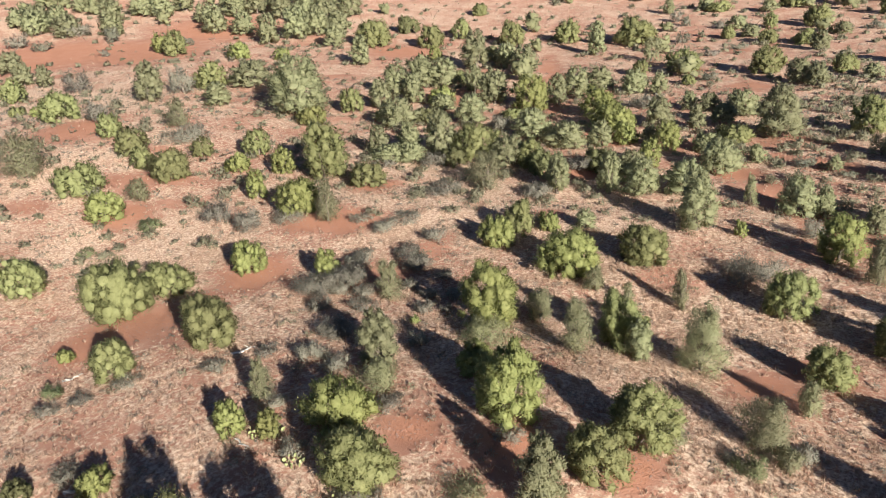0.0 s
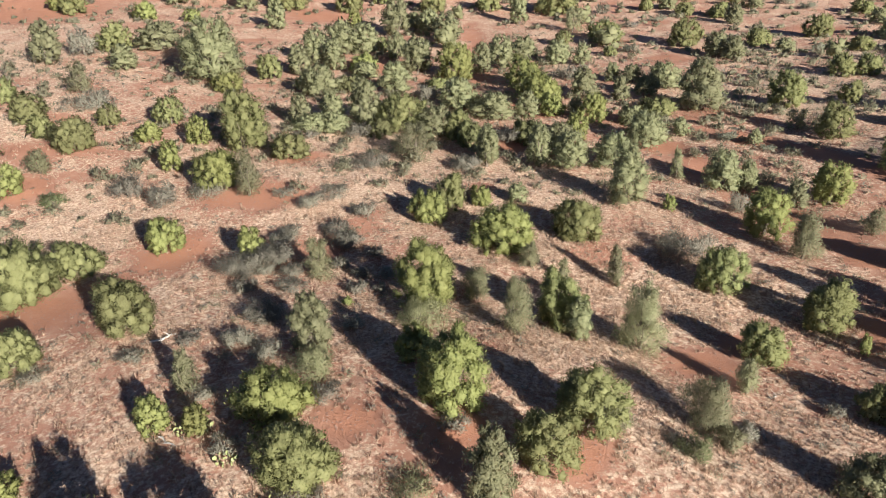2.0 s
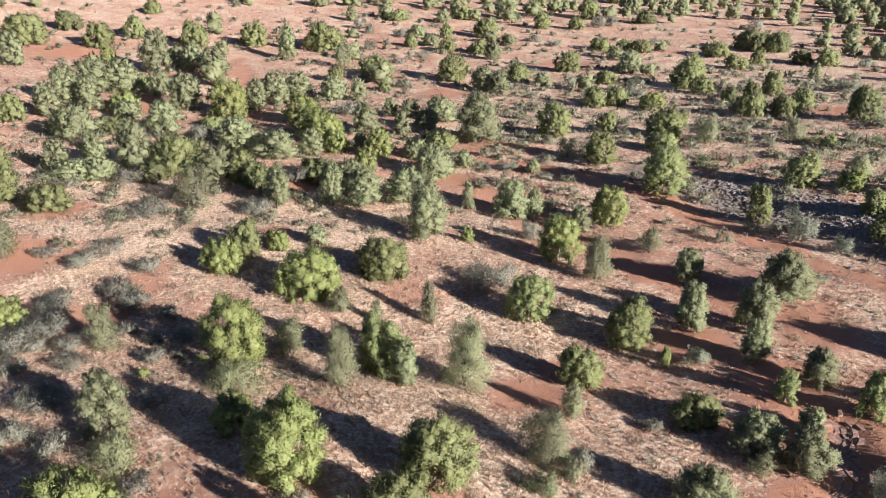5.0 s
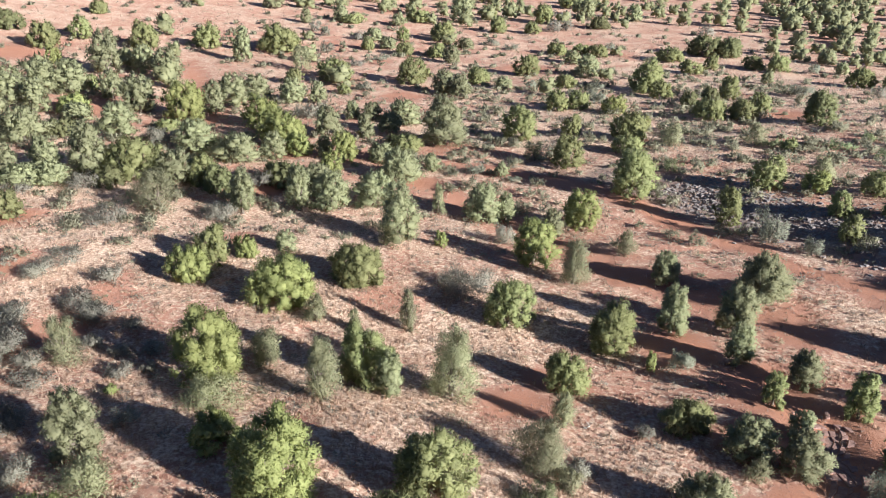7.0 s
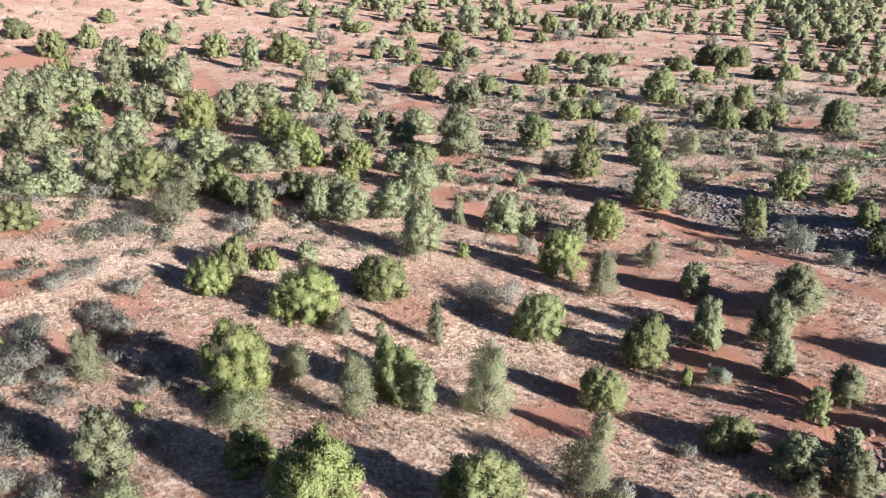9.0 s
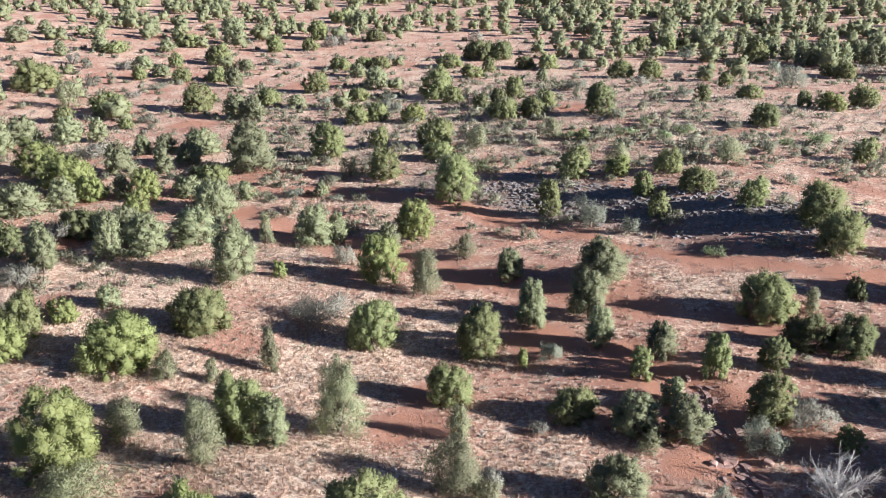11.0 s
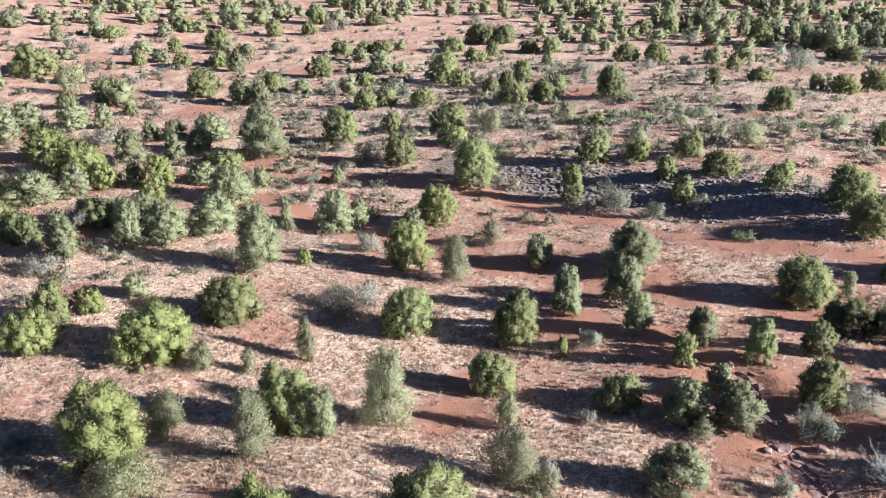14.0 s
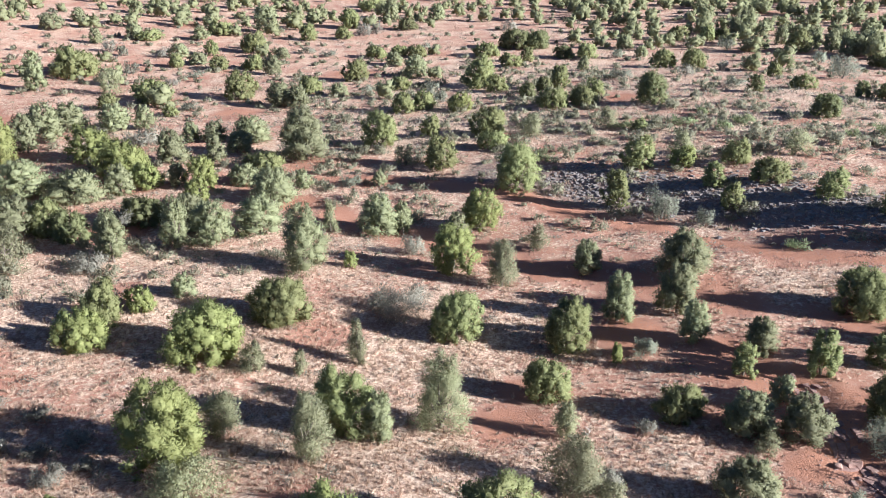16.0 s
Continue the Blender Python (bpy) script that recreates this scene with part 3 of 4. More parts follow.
juniper(30.0, 267.6, 5.3, 4.1)
juniper(-31.1, 268.3, 7.9, 3.8)
juniper(-9.3, 281.7, 9.5, 5.3)
juniper(37.2, 292.2, 8.2, 7.4)
juniper(16.6, 296.2, 6.1, 5.7)
juniper(-30.8, 336.9, 4.8, 4.8)
juniper(53.9, 339.9, 10.8, 5.3)
bright_juniper(-18.2, 28.3, 4.8, 3.5)
bright_juniper(-8.2, 32.8, 4.8, 5.5)
bright_juniper(-22.6, 25.6, 1.9, 2.3)
bright_juniper(-30.7, 17.6, 2.5, 1.9)
bright_juniper(-25.6, 25.0, 2.3, 2.5)
bright_juniper(-12.8, 37.9, 3.2, 2.4)
bright_juniper(-15.5, 47.7, 5.6, 6.5)
bright_juniper(-48.6, 29.3, 1.5, 1.2)
bright_juniper(18.3, 54.2, 0.9, 1.9)
bright_juniper(-35.8, 50.8, 2.9, 3.3)
bright_juniper(-13.5, 62.7, 5.9, 4.9)
bright_juniper(-45.1, 49.5, 3.8, 3.6)
bright_juniper(-23.0, 66.0, 4.1, 3.5)
bright_juniper(-19.0, 71.7, 2.5, 2.3)
bright_juniper(10.8, 75.8, 4.6, 5.2)
bright_juniper(0.8, 79.7, 1.4, 2.1)
bright_juniper(-48.9, 64.3, 5.3, 4.6)
bright_juniper(17.6, 87.0, 4.7, 5.2)
bright_juniper(-58.3, 67.2, 2.8, 4.0)
bright_juniper(-72.8, 54.4, 5.2, 4.3)
bright_juniper(-62.2, 77.5, 3.5, 4.0)
bright_juniper(-68.4, 75.4, 3.8, 3.3)
bright_juniper(49.1, 93.7, 3.6, 3.0)
bright_juniper(-15, 102.6, 3.3, 4.4)
bright_juniper(-14.1, 112.1, 4.0, 4.8)
bright_juniper(-21.4, 115.1, 4.4, 3.9)
bright_juniper(-24.7, 120.2, 7.0, 6.1)
bright_juniper(-75.8, 103.3, 5.7, 3.6)
bright_juniper(-30.1, 129.8, 6.8, 6)
bright_juniper(-44.2, 132, 6.8, 7.6)
bright_juniper(-63.8, 131.4, 5.7, 3.8)
bright_juniper(33.8, 147.3, 4.9, 3.5)
bright_juniper(106.9, 117.5, 4.9, 3.8)
bright_juniper(-85.8, 171.1, 3.4, 4.4)
bright_juniper(-120.4, 152.5, 4.1, 3.2)
bright_juniper(-130.7, 148.4, 5.8, 4.7)
dark_juniper(-35.8, 15.5, 2.2, 1.5)
dark_juniper(36.7, 46.3, 2.3, 2.9)
dark_juniper(41.6, 48.4, 3.8, 3.3)
dark_juniper(44.8, 46.0, 3.3, 3.6)
dark_juniper(52.1, 53.7, 1.9, 2.1)
juniper(59.5, 67.4, 5.2, 5.4)
dark_juniper(86.5, 110.0, 5.4, 4.0)
dark_juniper(66.6, 133.2, 5.9, 6.5)
dark_juniper(104.0, 121.4, 3.2, 3.2)
dark_juniper(49.9, 152.7, 4.0, 3.5)
dark_juniper(90.8, 134.1, 3.2, 3.6)
dark_juniper(154.6, 169.4, 4.5, 3.8)
dark_juniper(86.4, 213.8, 6.0, 4.0)
dark_juniper(-113.1, 204.8, 6.9, 5.4)
dark_juniper(85.6, 231.9, 8.8, 6.3)
dark_juniper(78.3, 234.9, 9.8, 6.3)
dark_juniper(148.3, 227.6, 5.2, 4.5)
dark_juniper(55.7, 283.4, 7.3, 4.9)
pinyon(-3.2, 26.2, 2.9, 5.1)
pinyon(-27.2, 13.6, 2.9, 3.1)
pinyon(17.0, 35.6, 3.8, 3.4)
pinyon(-20.8, 37.0, 3.1, 4.5)
pinyon(-2.6, 47.1, 2.2, 3.8)
pinyon(24.7, 40.6, 3.3, 3.4)
pinyon(21.8, 42.4, 3.6, 3.2)
pinyon(26.7, 44.7, 1.9, 2.2)
pinyon(29.5, 51.2, 2.6, 3.3)
pinyon(25.6, 54.8, 2.5, 3.7)
pinyon(21.6, 60.3, 2.8, 4.7)
pinyon(27.3, 59.8, 3.7, 4.9)
pinyon(31.6, 65.8, 5.4, 5.1)
pinyon(23.8, 71.0, 3.2, 3.6)
pinyon(-15.7, 74.1, 2.6, 2.4)
pinyon(-3.9, 79.0, 4.6, 7.3)
pinyon(14.0, 85.3, 2.7, 3.4)
pinyon(-22.9, 85.2, 2.8, 5.8)
pinyon(-16.7, 88.1, 3.2, 6.1)
pinyon(-23.4, 87.5, 3.4, 4.9)
pinyon(8.9, 90.2, 3.1, 3.9)
pinyon(5.9, 90.5, 5.1, 5.1)
pinyon(-12.9, 89.8, 5.4, 5.1)
pinyon(-7.7, 92.8, 6.0, 4.6)
pinyon(-34.3, 96.6, 7.5, 4.5)
pinyon(-5.3, 103.9, 6.7, 5.2)
pinyon(-45.6, 95.9, 5.2, 7.1)
pinyon(-54.3, 91.4, 3.4, 4.7)
pinyon(9.3, 106.1, 2.1, 2.4)
pinyon(-50.9, 95.2, 4.3, 4.7)
pinyon(-1, 109, 2.7, 2.8)
pinyon(-29.5, 108.9, 7.9, 4.2)
pinyon(-36.5, 110.7, 7.0, 5.2)
pinyon(0.8, 122.9, 7.5, 8.4)
pinyon(-60.4, 108, 7.9, 5.1)
pinyon(-12.6, 125.9, 3.2, 4.3)
pinyon(-50.3, 116.3, 6.3, 5.5)
pinyon(-18.8, 126.4, 5.5, 5)
pinyon(-8.6, 129.6, 4.7, 3.6)
pinyon(-81.7, 108.7, 11.7, 11.2)
pinyon(-6.7, 135.9, 6.5, 4.7)
pinyon(-12.2, 138.6, 4.3, 3.4)
pinyon(-16.1, 139.8, 3.3, 3.5)
pinyon(-72.4, 121.5, 4.8, 5.8)
pinyon(-53.2, 133.8, 6.4, 7.2)
pinyon(-99.1, 105.2, 5.5, 4.8)
pinyon(-41.3, 138.9, 4.1, 6.5)
pinyon(-68.9, 128.3, 5.0, 6.1)
pinyon(-74.2, 130.4, 6.1, 7.1)
pinyon(-114.1, 102.3, 6.2, 7.9)
pinyon(-24.6, 152.1, 3.9, 4.3)
pinyon(-29.8, 151.7, 6.0, 5.0)
pinyon(-36.9, 153.5, 7.0, 5.0)
pinyon(-70.8, 146.2, 7.3, 6.7)
pinyon(-105.8, 123.3, 9.8, 5.6)
pinyon(4.5, 163.6, 5.3, 4.8)
pinyon(0.7, 166.0, 6.4, 5.2)
pinyon(14.2, 174.5, 4.4, 3.0)
pinyon(-59.1, 164.8, 6.9, 6.9)
pinyon(-72.1, 166.9, 7.6, 9.5)
pinyon(-99.8, 157.9, 5.8, 7.3)
pinyon(-154.1, 107.8, 3.9, 5.2)
pinyon(-163.9, 109.8, 5.4, 5.4)
pinyon(37.3, 195.6, 7.2, 5.7)
pinyon(-50.1, 194.9, 5.2, 8.7)
pinyon(79.8, 187.5, 3.2, 3.8)
pinyon(2.7, 210.1, 5.5, 5.2)
pinyon(-121.6, 177.3, 7.1, 6.4)
pinyon(-181.7, 119.5, 7.3, 5.8)
pinyon(-139.7, 170.7, 7.1, 9.1)
pinyon(36.3, 217.9, 6.0, 3.8)
pinyon(-137.9, 181.0, 8.4, 9.4)
pinyon(-16.3, 227.9, 6.1, 3.6)
pinyon(-134.6, 187.8, 9.5, 8.5)
pinyon(107.2, 207.3, 4.0, 3.6)
pinyon(7.2, 234.2, 5.5, 3.5)
pinyon(-155.2, 178.6, 7.9, 6.9)
pinyon(-164.0, 176.4, 8.6, 8.6)
pinyon(-21.0, 240.6, 6.4, 4.1)
pinyon(110.2, 222.5, 6.0, 4.6)
pinyon(-190.2, 160.6, 7.6, 6.9)
pinyon(-202.1, 154.0, 10.3, 6.8)
pinyon(-213.8, 151.4, 8.7, 7.8)
pinyon(-45.1, 260.2, 4.2, 5.0)
pinyon(-15.4, 270.3, 5.4, 4.3)
pinyon(-35.2, 271.0, 6.2, 5.3)
pinyon(5.8, 284.9, 8.7, 9.7)
pinyon(-20.2, 308.2, 4.5, 5.7)
pinyon(-55.7, 304.6, 5.8, 4.8)
pinyon(55.1, 307.6, 5.3, 8.8)
pinyon(73.1, 304.2, 7.5, 6.6)
sparse_shrub(-7.3, 25.2, 3.6, 0.8)
sparse_shrub(1.9, 35.0, 2.2, 2.3)
sparse_shrub(-18.3, 33.4, 3.6, 2.4)
sparse_shrub(9.0, 37.4, 2.0, 1.6)
sparse_shrub(-26.2, 29.1, 2.1, 3.6)
sparse_shrub(7.6, 39.1, 3.8, 4.0)
sparse_shrub(21.9, 40.3, 1.9, 1.5)
sparse_shrub(-7.5, 45.4, 2.8, 5.2)
sparse_shrub(-14.9, 43.7, 4.9, 2.2)
sparse_shrub(9.8, 45.4, 2.0, 3.1)
sparse_shrub(1.9, 48.6, 4.0, 5.9)
sparse_shrub(-12.4, 50.7, 2.8, 3.2)
sparse_shrub(-27.6, 49.6, 3.3, 4.0)
sparse_shrub(-6.7, 58.5, 1.3, 2.2)
sparse_shrub(-1.9, 59.6, 1.8, 4.3)
sparse_shrub(-10.0, 59.4, 2.2, 2.8)
sparse_shrub(46.7, 53.2, 1.6, 2.7)
sparse_shrub(14.3, 70.7, 3.4, 5.1)
sparse_shrub(-44.4, 63.4, 3.4, 5.6)
sparse_shrub(21.3, 78.2, 2.9, 2.9)
sparse_shrub(-32.9, 84.8, 5.6, 5.2)
sparse_shrub(0.3, 91.5, 2.0, 4.2)
sparse_shrub(-72.9, 60.7, 3.8, 3.3)
sparse_shrub(52.3, 99.4, 4.1, 3.3)
sparse_shrub(65.0, 91.2, 4.2, 3.7)
sparse_shrub(-95.9, 60.8, 7.4, 6.6)
sparse_shrub(15.0, 114.1, 3.6, 3.2)
sparse_shrub(38.0, 120.6, 4.3, 3.9)
sparse_shrub(-92.5, 88.2, 4.9, 5.3)
sparse_shrub(50.5, 118.8, 4.4, 3.8)
sparse_shrub(-34.6, 188.3, 6.2, 6.2)
sage(22.6, 33.3, 1.7, 1.3)
sage(29.1, 37.9, 3.3, 2.0)
sage(20.9, 54.2, 2.1, 1.9)
sage(41.9, 77.6, 2.0, 2.4)
sage(38.8, 81.7, 3.4, 4.4)
sage(123.0, 146.8, 7.7, 5.4)
grey_scrub(-19.3, 40.6, 1.9, 1.0)
grey_scrub(15.6, 44.8, 1.4, 0.9)
grey_scrub(34.1, 38.9, 3.6, 1.8)
grey_scrub(-34.3, 47.2, 4.4, 2.2)
grey_scrub(-32.1, 50.1, 3.4, 2.5)
grey_scrub(-28.5, 56.7, 3.6, 1.9)
grey_scrub(3.2, 67.8, 5.8, 2.6)
grey_scrub(-52.5, 58.0, 3.5, 3.3)
grey_scrub(-48.8, 61.6, 4.8, 1.6)
grey_scrub(-57.5, 58.9, 3.8, 2.9)
grey_scrub(8.3, 82.1, 2.5, 2.6)
grey_scrub(-25.0, 83.1, 4.2, 2.0)
grey_scrub(-36.7, 80.0, 5.3, 1.6)
grey_scrub(-23.8, 97.4, 4.0, 2.5)
grey_scrub(-86.0, 82.5, 8.3, 2.8)
grey_scrub(-109.1, 85.2, 4.3, 4.3)
grey_scrub(-114.0, 110.8, 5.4, 6.2)
grey_scrub(-138.0, 104.1, 6.1, 4.9)
grey_scrub(94.5, 164.4, 4.0, 2.9)
grey_scrub(110.9, 173.1, 2.9, 2.6)
grey_scrub(44.0, 298.4, 7.6, 4.6)
herb(7.0, 35.4, 2.3, 1.3)
herb(-44.5, 24.8, 1.8, 1.4)
herb(46.1, 67.5, 2.4, 1.2)
herb(-67.0, 46.5, 2.4, 1.0)
herb(-64.6, 54.3, 3.1, 1.5)
dead_shrub(29.9, 31.9, 4.8, 3.5)


# trees that fill the thickets
pinyon(-75.3, 143.3, 7.4, 6.3)
juniper(-68.5, 150.1, 3.5, 3.3)
pinyon(-61.9, 143.4, 4.8, 5.8)
juniper(-65.6, 111.5, 3.8, 2.3)
dark_juniper(-57.3, 113.3, 5.8, 3)
pinyon(-51.1, 89.9, 6.6, 2.6)
pinyon(-48.2, 91, 4.8, 3)
grey_scrub(-44.0, 90.8, 4.9, 2.6)
dark_juniper(-41.4, 92.6, 4.6, 3.1)
juniper(-44.7, 123.3, 4.7, 2.3)
juniper(-31.2, 96, 4.3, 4.6)
dark_juniper(-28.3, 93.8, 4.4, 3.8)
dark_juniper(-21.3, 98.4, 6.2, 3.7)
grey_scrub(-23.9, 139.0, 5.6, 2.8)
pinyon(-66.1, 171.3, 6.2, 6.2)
pinyon(-39.7, 145.1, 6.0, 6.5)
pinyon(-60.3, 124.9, 6.4, 3.1)
grey_scrub(-42.7, 112.6, 3.4, 3.4)
pinyon(-24.8, 112, 3.9, 4.3)
pinyon(-17.6, 114.9, 3.0, 3.5)
pinyon(-15.7, 95, 5.0, 4.4)
pinyon(-8.8, 113.3, 4.9, 3.4)

# brush at the feet of the near trees
grey_scrub(-34.6, 56.0, 3.2, 1.3)
grey_scrub(-28.0, 45.8, 3.1, 0.9)
grey_scrub(-26.5, 39.4, 3.1, 1.1)
grey_scrub(-23.7, 50.7, 1.9, 1.1)
bright_juniper(-21.9, 44.6, 1.0, 0.7)
sage(-32.8, 50.9, 2.6, 1.5)
grey_scrub(-35.6, 67.4, 4.3, 1.3)
grey_scrub(-32.2, 48.0, 2.0, 1.4)
grey_scrub(-40.5, 64.7, 3.1, 1.0)
grey_scrub(-21.1, 37.0, 2.0, 0.8)
sage(-29.4, 58.9, 1.7, 1.1)
grey_scrub(-20.6, 48.2, 1.2, 0.9)
grey_scrub(-37.2, 77.3, 4.3, 1.0)
grey_scrub(-25.5, 83.5, 3.9, 1.1)
grey_scrub(-50.3, 86.8, 4.1, 1.3)
grey_scrub(-41.9, 116.6, 4.4, 2.0)
grey_scrub(-41.0, 24.8, 2.2, 0.8)
grey_scrub(-42.7, 23.1, 2, 0.9)
grey_scrub(-38.8, 27.8, 2.6, 0.6)
grey_scrub(-32.8, 31.4, 2.4, 0.9)
grey_scrub(-19.8, 24.7, 2.2, 0.9)
grey_scrub(-16.3, 31.2, 2.4, 0.9)
grey_scrub(-12.6, 22.8, 2, 0.8)
grey_scrub(-14.0, 22.5, 2.2, 0.8)
grey_scrub(1.5, 36.1, 2.8, 1.3)
grey_scrub(9.7, 39.1, 2, 1.2)
grey_scrub(6.0, 36.2, 2, 0.8)
grey_scrub(-7.1, 30.9, 2.4, 0.7)
grey_scrub(-33.8, 18.1, 2.6, 0.8)
grey_scrub(-26.7, 17.7, 2, 0.7)
grey_scrub(-30.2, 34.4, 2, 0.9)
grey_scrub(-24.6, 28.7, 2.2, 1.0)

# shrubs and trees farther out, between the larger ones
pinyon(-61.2, 283.2, 8.0, 5.3)
pinyon(158.5, 211.4, 4.7, 6.1)
pinyon(160.2, 199.2, 5.1, 6.5)
pinyon(161.9, 193.9, 5.0, 6.7)
pinyon(161.3, 187.8, 5.3, 7.2)
pinyon(163.3, 185.1, 4.2, 5.9)
pinyon(168.0, 185.4, 5.6, 6.9)
pinyon(168.4, 179.9, 5.5, 7.1)
pinyon(177.7, 184.3, 6.0, 6.6)
pinyon(175.7, 177.2, 5.5, 6.7)
pinyon(179.5, 176.3, 4.8, 6.4)
pinyon(161.4, 231.4, 5.8, 5.8)
pinyon(163.1, 227.5, 5.3, 5.3)
pinyon(158.6, 235.3, 5.8, 5.8)
sage(-36.2, 241.6, 2.8, 3.5)
sage(-32.0, 216.2, 4.2, 3.1)
sage(-16.6, 209.1, 5.1, 2.0)
sage(-16.9, 167.6, 4.1, 2.3)
sage(15.2, 242.3, 5.4, 2.5)
sage(21.3, 235.8, 5.0, 2.2)
sage(20.6, 175.1, 2.8, 2.4)
sage(35.7, 173.9, 3.3, 2.1)
sage(32.9, 158.0, 2.8, 3.1)
sage(100.1, 207.8, 3.6, 3.0)
sage(78.7, 166.0, 5.3, 2.9)
sage(136.7, 208.5, 5.2, 3.4)
sage(90.2, 140.4, 4.7, 2.1)
sage(145.0, 179.3, 4.0, 3.7)
sage(51.8, 241.4, 3.9, 2.3)
grey_scrub(-21.4, 198.0, 4.0, 2.0)
grey_scrub(-25.9, 239.2, 3.5, 3.2)
grey_scrub(-40.3, 247.0, 4.1, 3.8)
grey_scrub(38.6, 273.4, 5.8, 4.3)
grey_scrub(43.3, 276.4, 4.3, 4.3)
grey_scrub(91.0, 272.6, 6.1, 3.7)
grey_scrub(169.0, 169.6, 7.7, 2.0)
juniper(-20.4, 162.3, 2.8, 2.4)
juniper(73.7, 211.5, 4.0, 4.2)
juniper(131.4, 188.2, 2.2, 2.4)
dark_juniper(55.6, 157.5, 4.1, 3.4)
herb(52.9, 117.2, 3.8, 1.7)
herb(62.3, 115.1, 4.3, 1.5)
herb(68.9, 119.4, 2.5, 1.4)
herb(71.4, 110.8, 3.8, 1.6)
herb(65.8, 108.9, 2.9, 1.8)
herb(85.4, 96.0, 3.9, 2.4)
herb(80.6, 97.8, 2.2, 1.6)
pinyon(-173.4, 196.8, 9.4, 8.5)
pinyon(-170.7, 203.8, 9.6, 8.6)
pinyon(-158.7, 201.8, 9.4, 9.4)
pinyon(-149.3, 201.5, 9.2, 8.3)
pinyon(-143.1, 205.3, 10.1, 8.3)
pinyon(-163.6, 223.1, 10.0, 8.0)
pinyon(-153.2, 223.6, 9.9, 7.9)
pinyon(-177.6, 220.2, 10.2, 8.1)
pinyon(-185.8, 214.8, 10.1, 8.1)
pinyon(-201.8, 183.5, 9.5, 7.6)
pinyon(-195.2, 185.7, 9.4, 7.5)
pinyon(-194.3, 195.3, 7.8, 6.8)
pinyon(-177.2, 186.1, 7.3, 6.4)
pinyon(-224.5, 178.8, 9.7, 7.7)
pinyon(-204.2, 172.4, 9.2, 7.3)
pinyon(-222.8, 184.6, 8.8, 6.9)
pinyon(-213.6, 160.4, 7.2, 7.2)
pinyon(-220.3, 158.4, 8.1, 7.2)
pinyon(-227.5, 155.7, 8.1, 6.3)
pinyon(-240.2, 176.8, 8.9, 6.9)
pinyon(-141.5, 216.3, 9.5, 7.6)
pinyon(-130.8, 193.3, 10.4, 7.0)
grey_scrub(-199.0, 154.5, 8.6, 4.1)
grey_scrub(-206.1, 138.4, 6.6, 4.9)
grey_scrub(-170.8, 139.2, 3.1, 2.3)
grey_scrub(-115.6, 103.0, 5.7, 2.5)
sage(-183.4, 153.4, 5.0, 5.0)
sage(-195.6, 138.8, 6.5, 2.9)
sage(-159.7, 158.6, 4.9, 2.9)
bright_juniper(-159.1, 149.3, 5.6, 5.6)
bright_juniper(-128.3, 86.5, 2.8, 2.0)
juniper(-134.2, 86.3, 3.5, 2.2)
sage(5.4, 107.6, 3.3, 1.7)
sage(11.0, 104.5, 2.4, 0.9)
sage(32.7, 165.6, 3.0, 2.3)
bright_juniper(36.0, 131.4, 2.4, 2.8)
herb(34.1, 106.3, 3.1, 1.8)

# twiggy brush about the near trees of the knoll
grey_scrub(-34.3, 49.8, 3.2, 1.8)
grey_scrub(-33.9, 53.7, 2.9, 1.7)
grey_scrub(-31.9, 44.4, 2.5, 1.5)
grey_scrub(-27.2, 39.6, 2.7, 1.5)
grey_scrub(-29.6, 48.2, 2.2, 1.3)
grey_scrub(-30.7, 59.0, 3.1, 1.6)
grey_scrub(-36.1, 63.4, 3.3, 1.7)
grey_scrub(-30.1, 63.9, 2.8, 1.6)
grey_scrub(-26.3, 35.5, 2.8, 1.6)
grey_scrub(-23.0, 34.4, 2.4, 1.4)
grey_scrub(-22.3, 47.1, 2.0, 1.3)
grey_scrub(-26.3, 51.8, 1.9, 1.3)
grey_scrub(-24.4, 55.4, 2.0, 1.2)
grey_scrub(-21.4, 51.6, 1.9, 1.2)

# unseen trees added past the edge of the view to shade ground in it
juniper(40.0, 30.5, 5.0, 5.4)
juniper(37.0, 28.6, 4.0, 3.8)
pinyon(76.0, 62.0, 5.6, 6.0)
juniper(71.5, 53.5, 5.6, 6.0)
pinyon(62.0, 49.0, 5.4, 7.0)
dark_juniper(45.5, 34.5, 4.6, 5.2)
juniper(55.0, 42.0, 5.2, 5.6)
pinyon(50.0, 37.5, 4.2, 5.8)


# ---- distant woods ----
def taken(x, y, spots, gap):
    return min(math.hypot(x - a, y - b) for a, b in spots) < gap


SPOTS = [(o.location.x, o.location.y) for o in scene.objects if o.type == "EMPTY"]


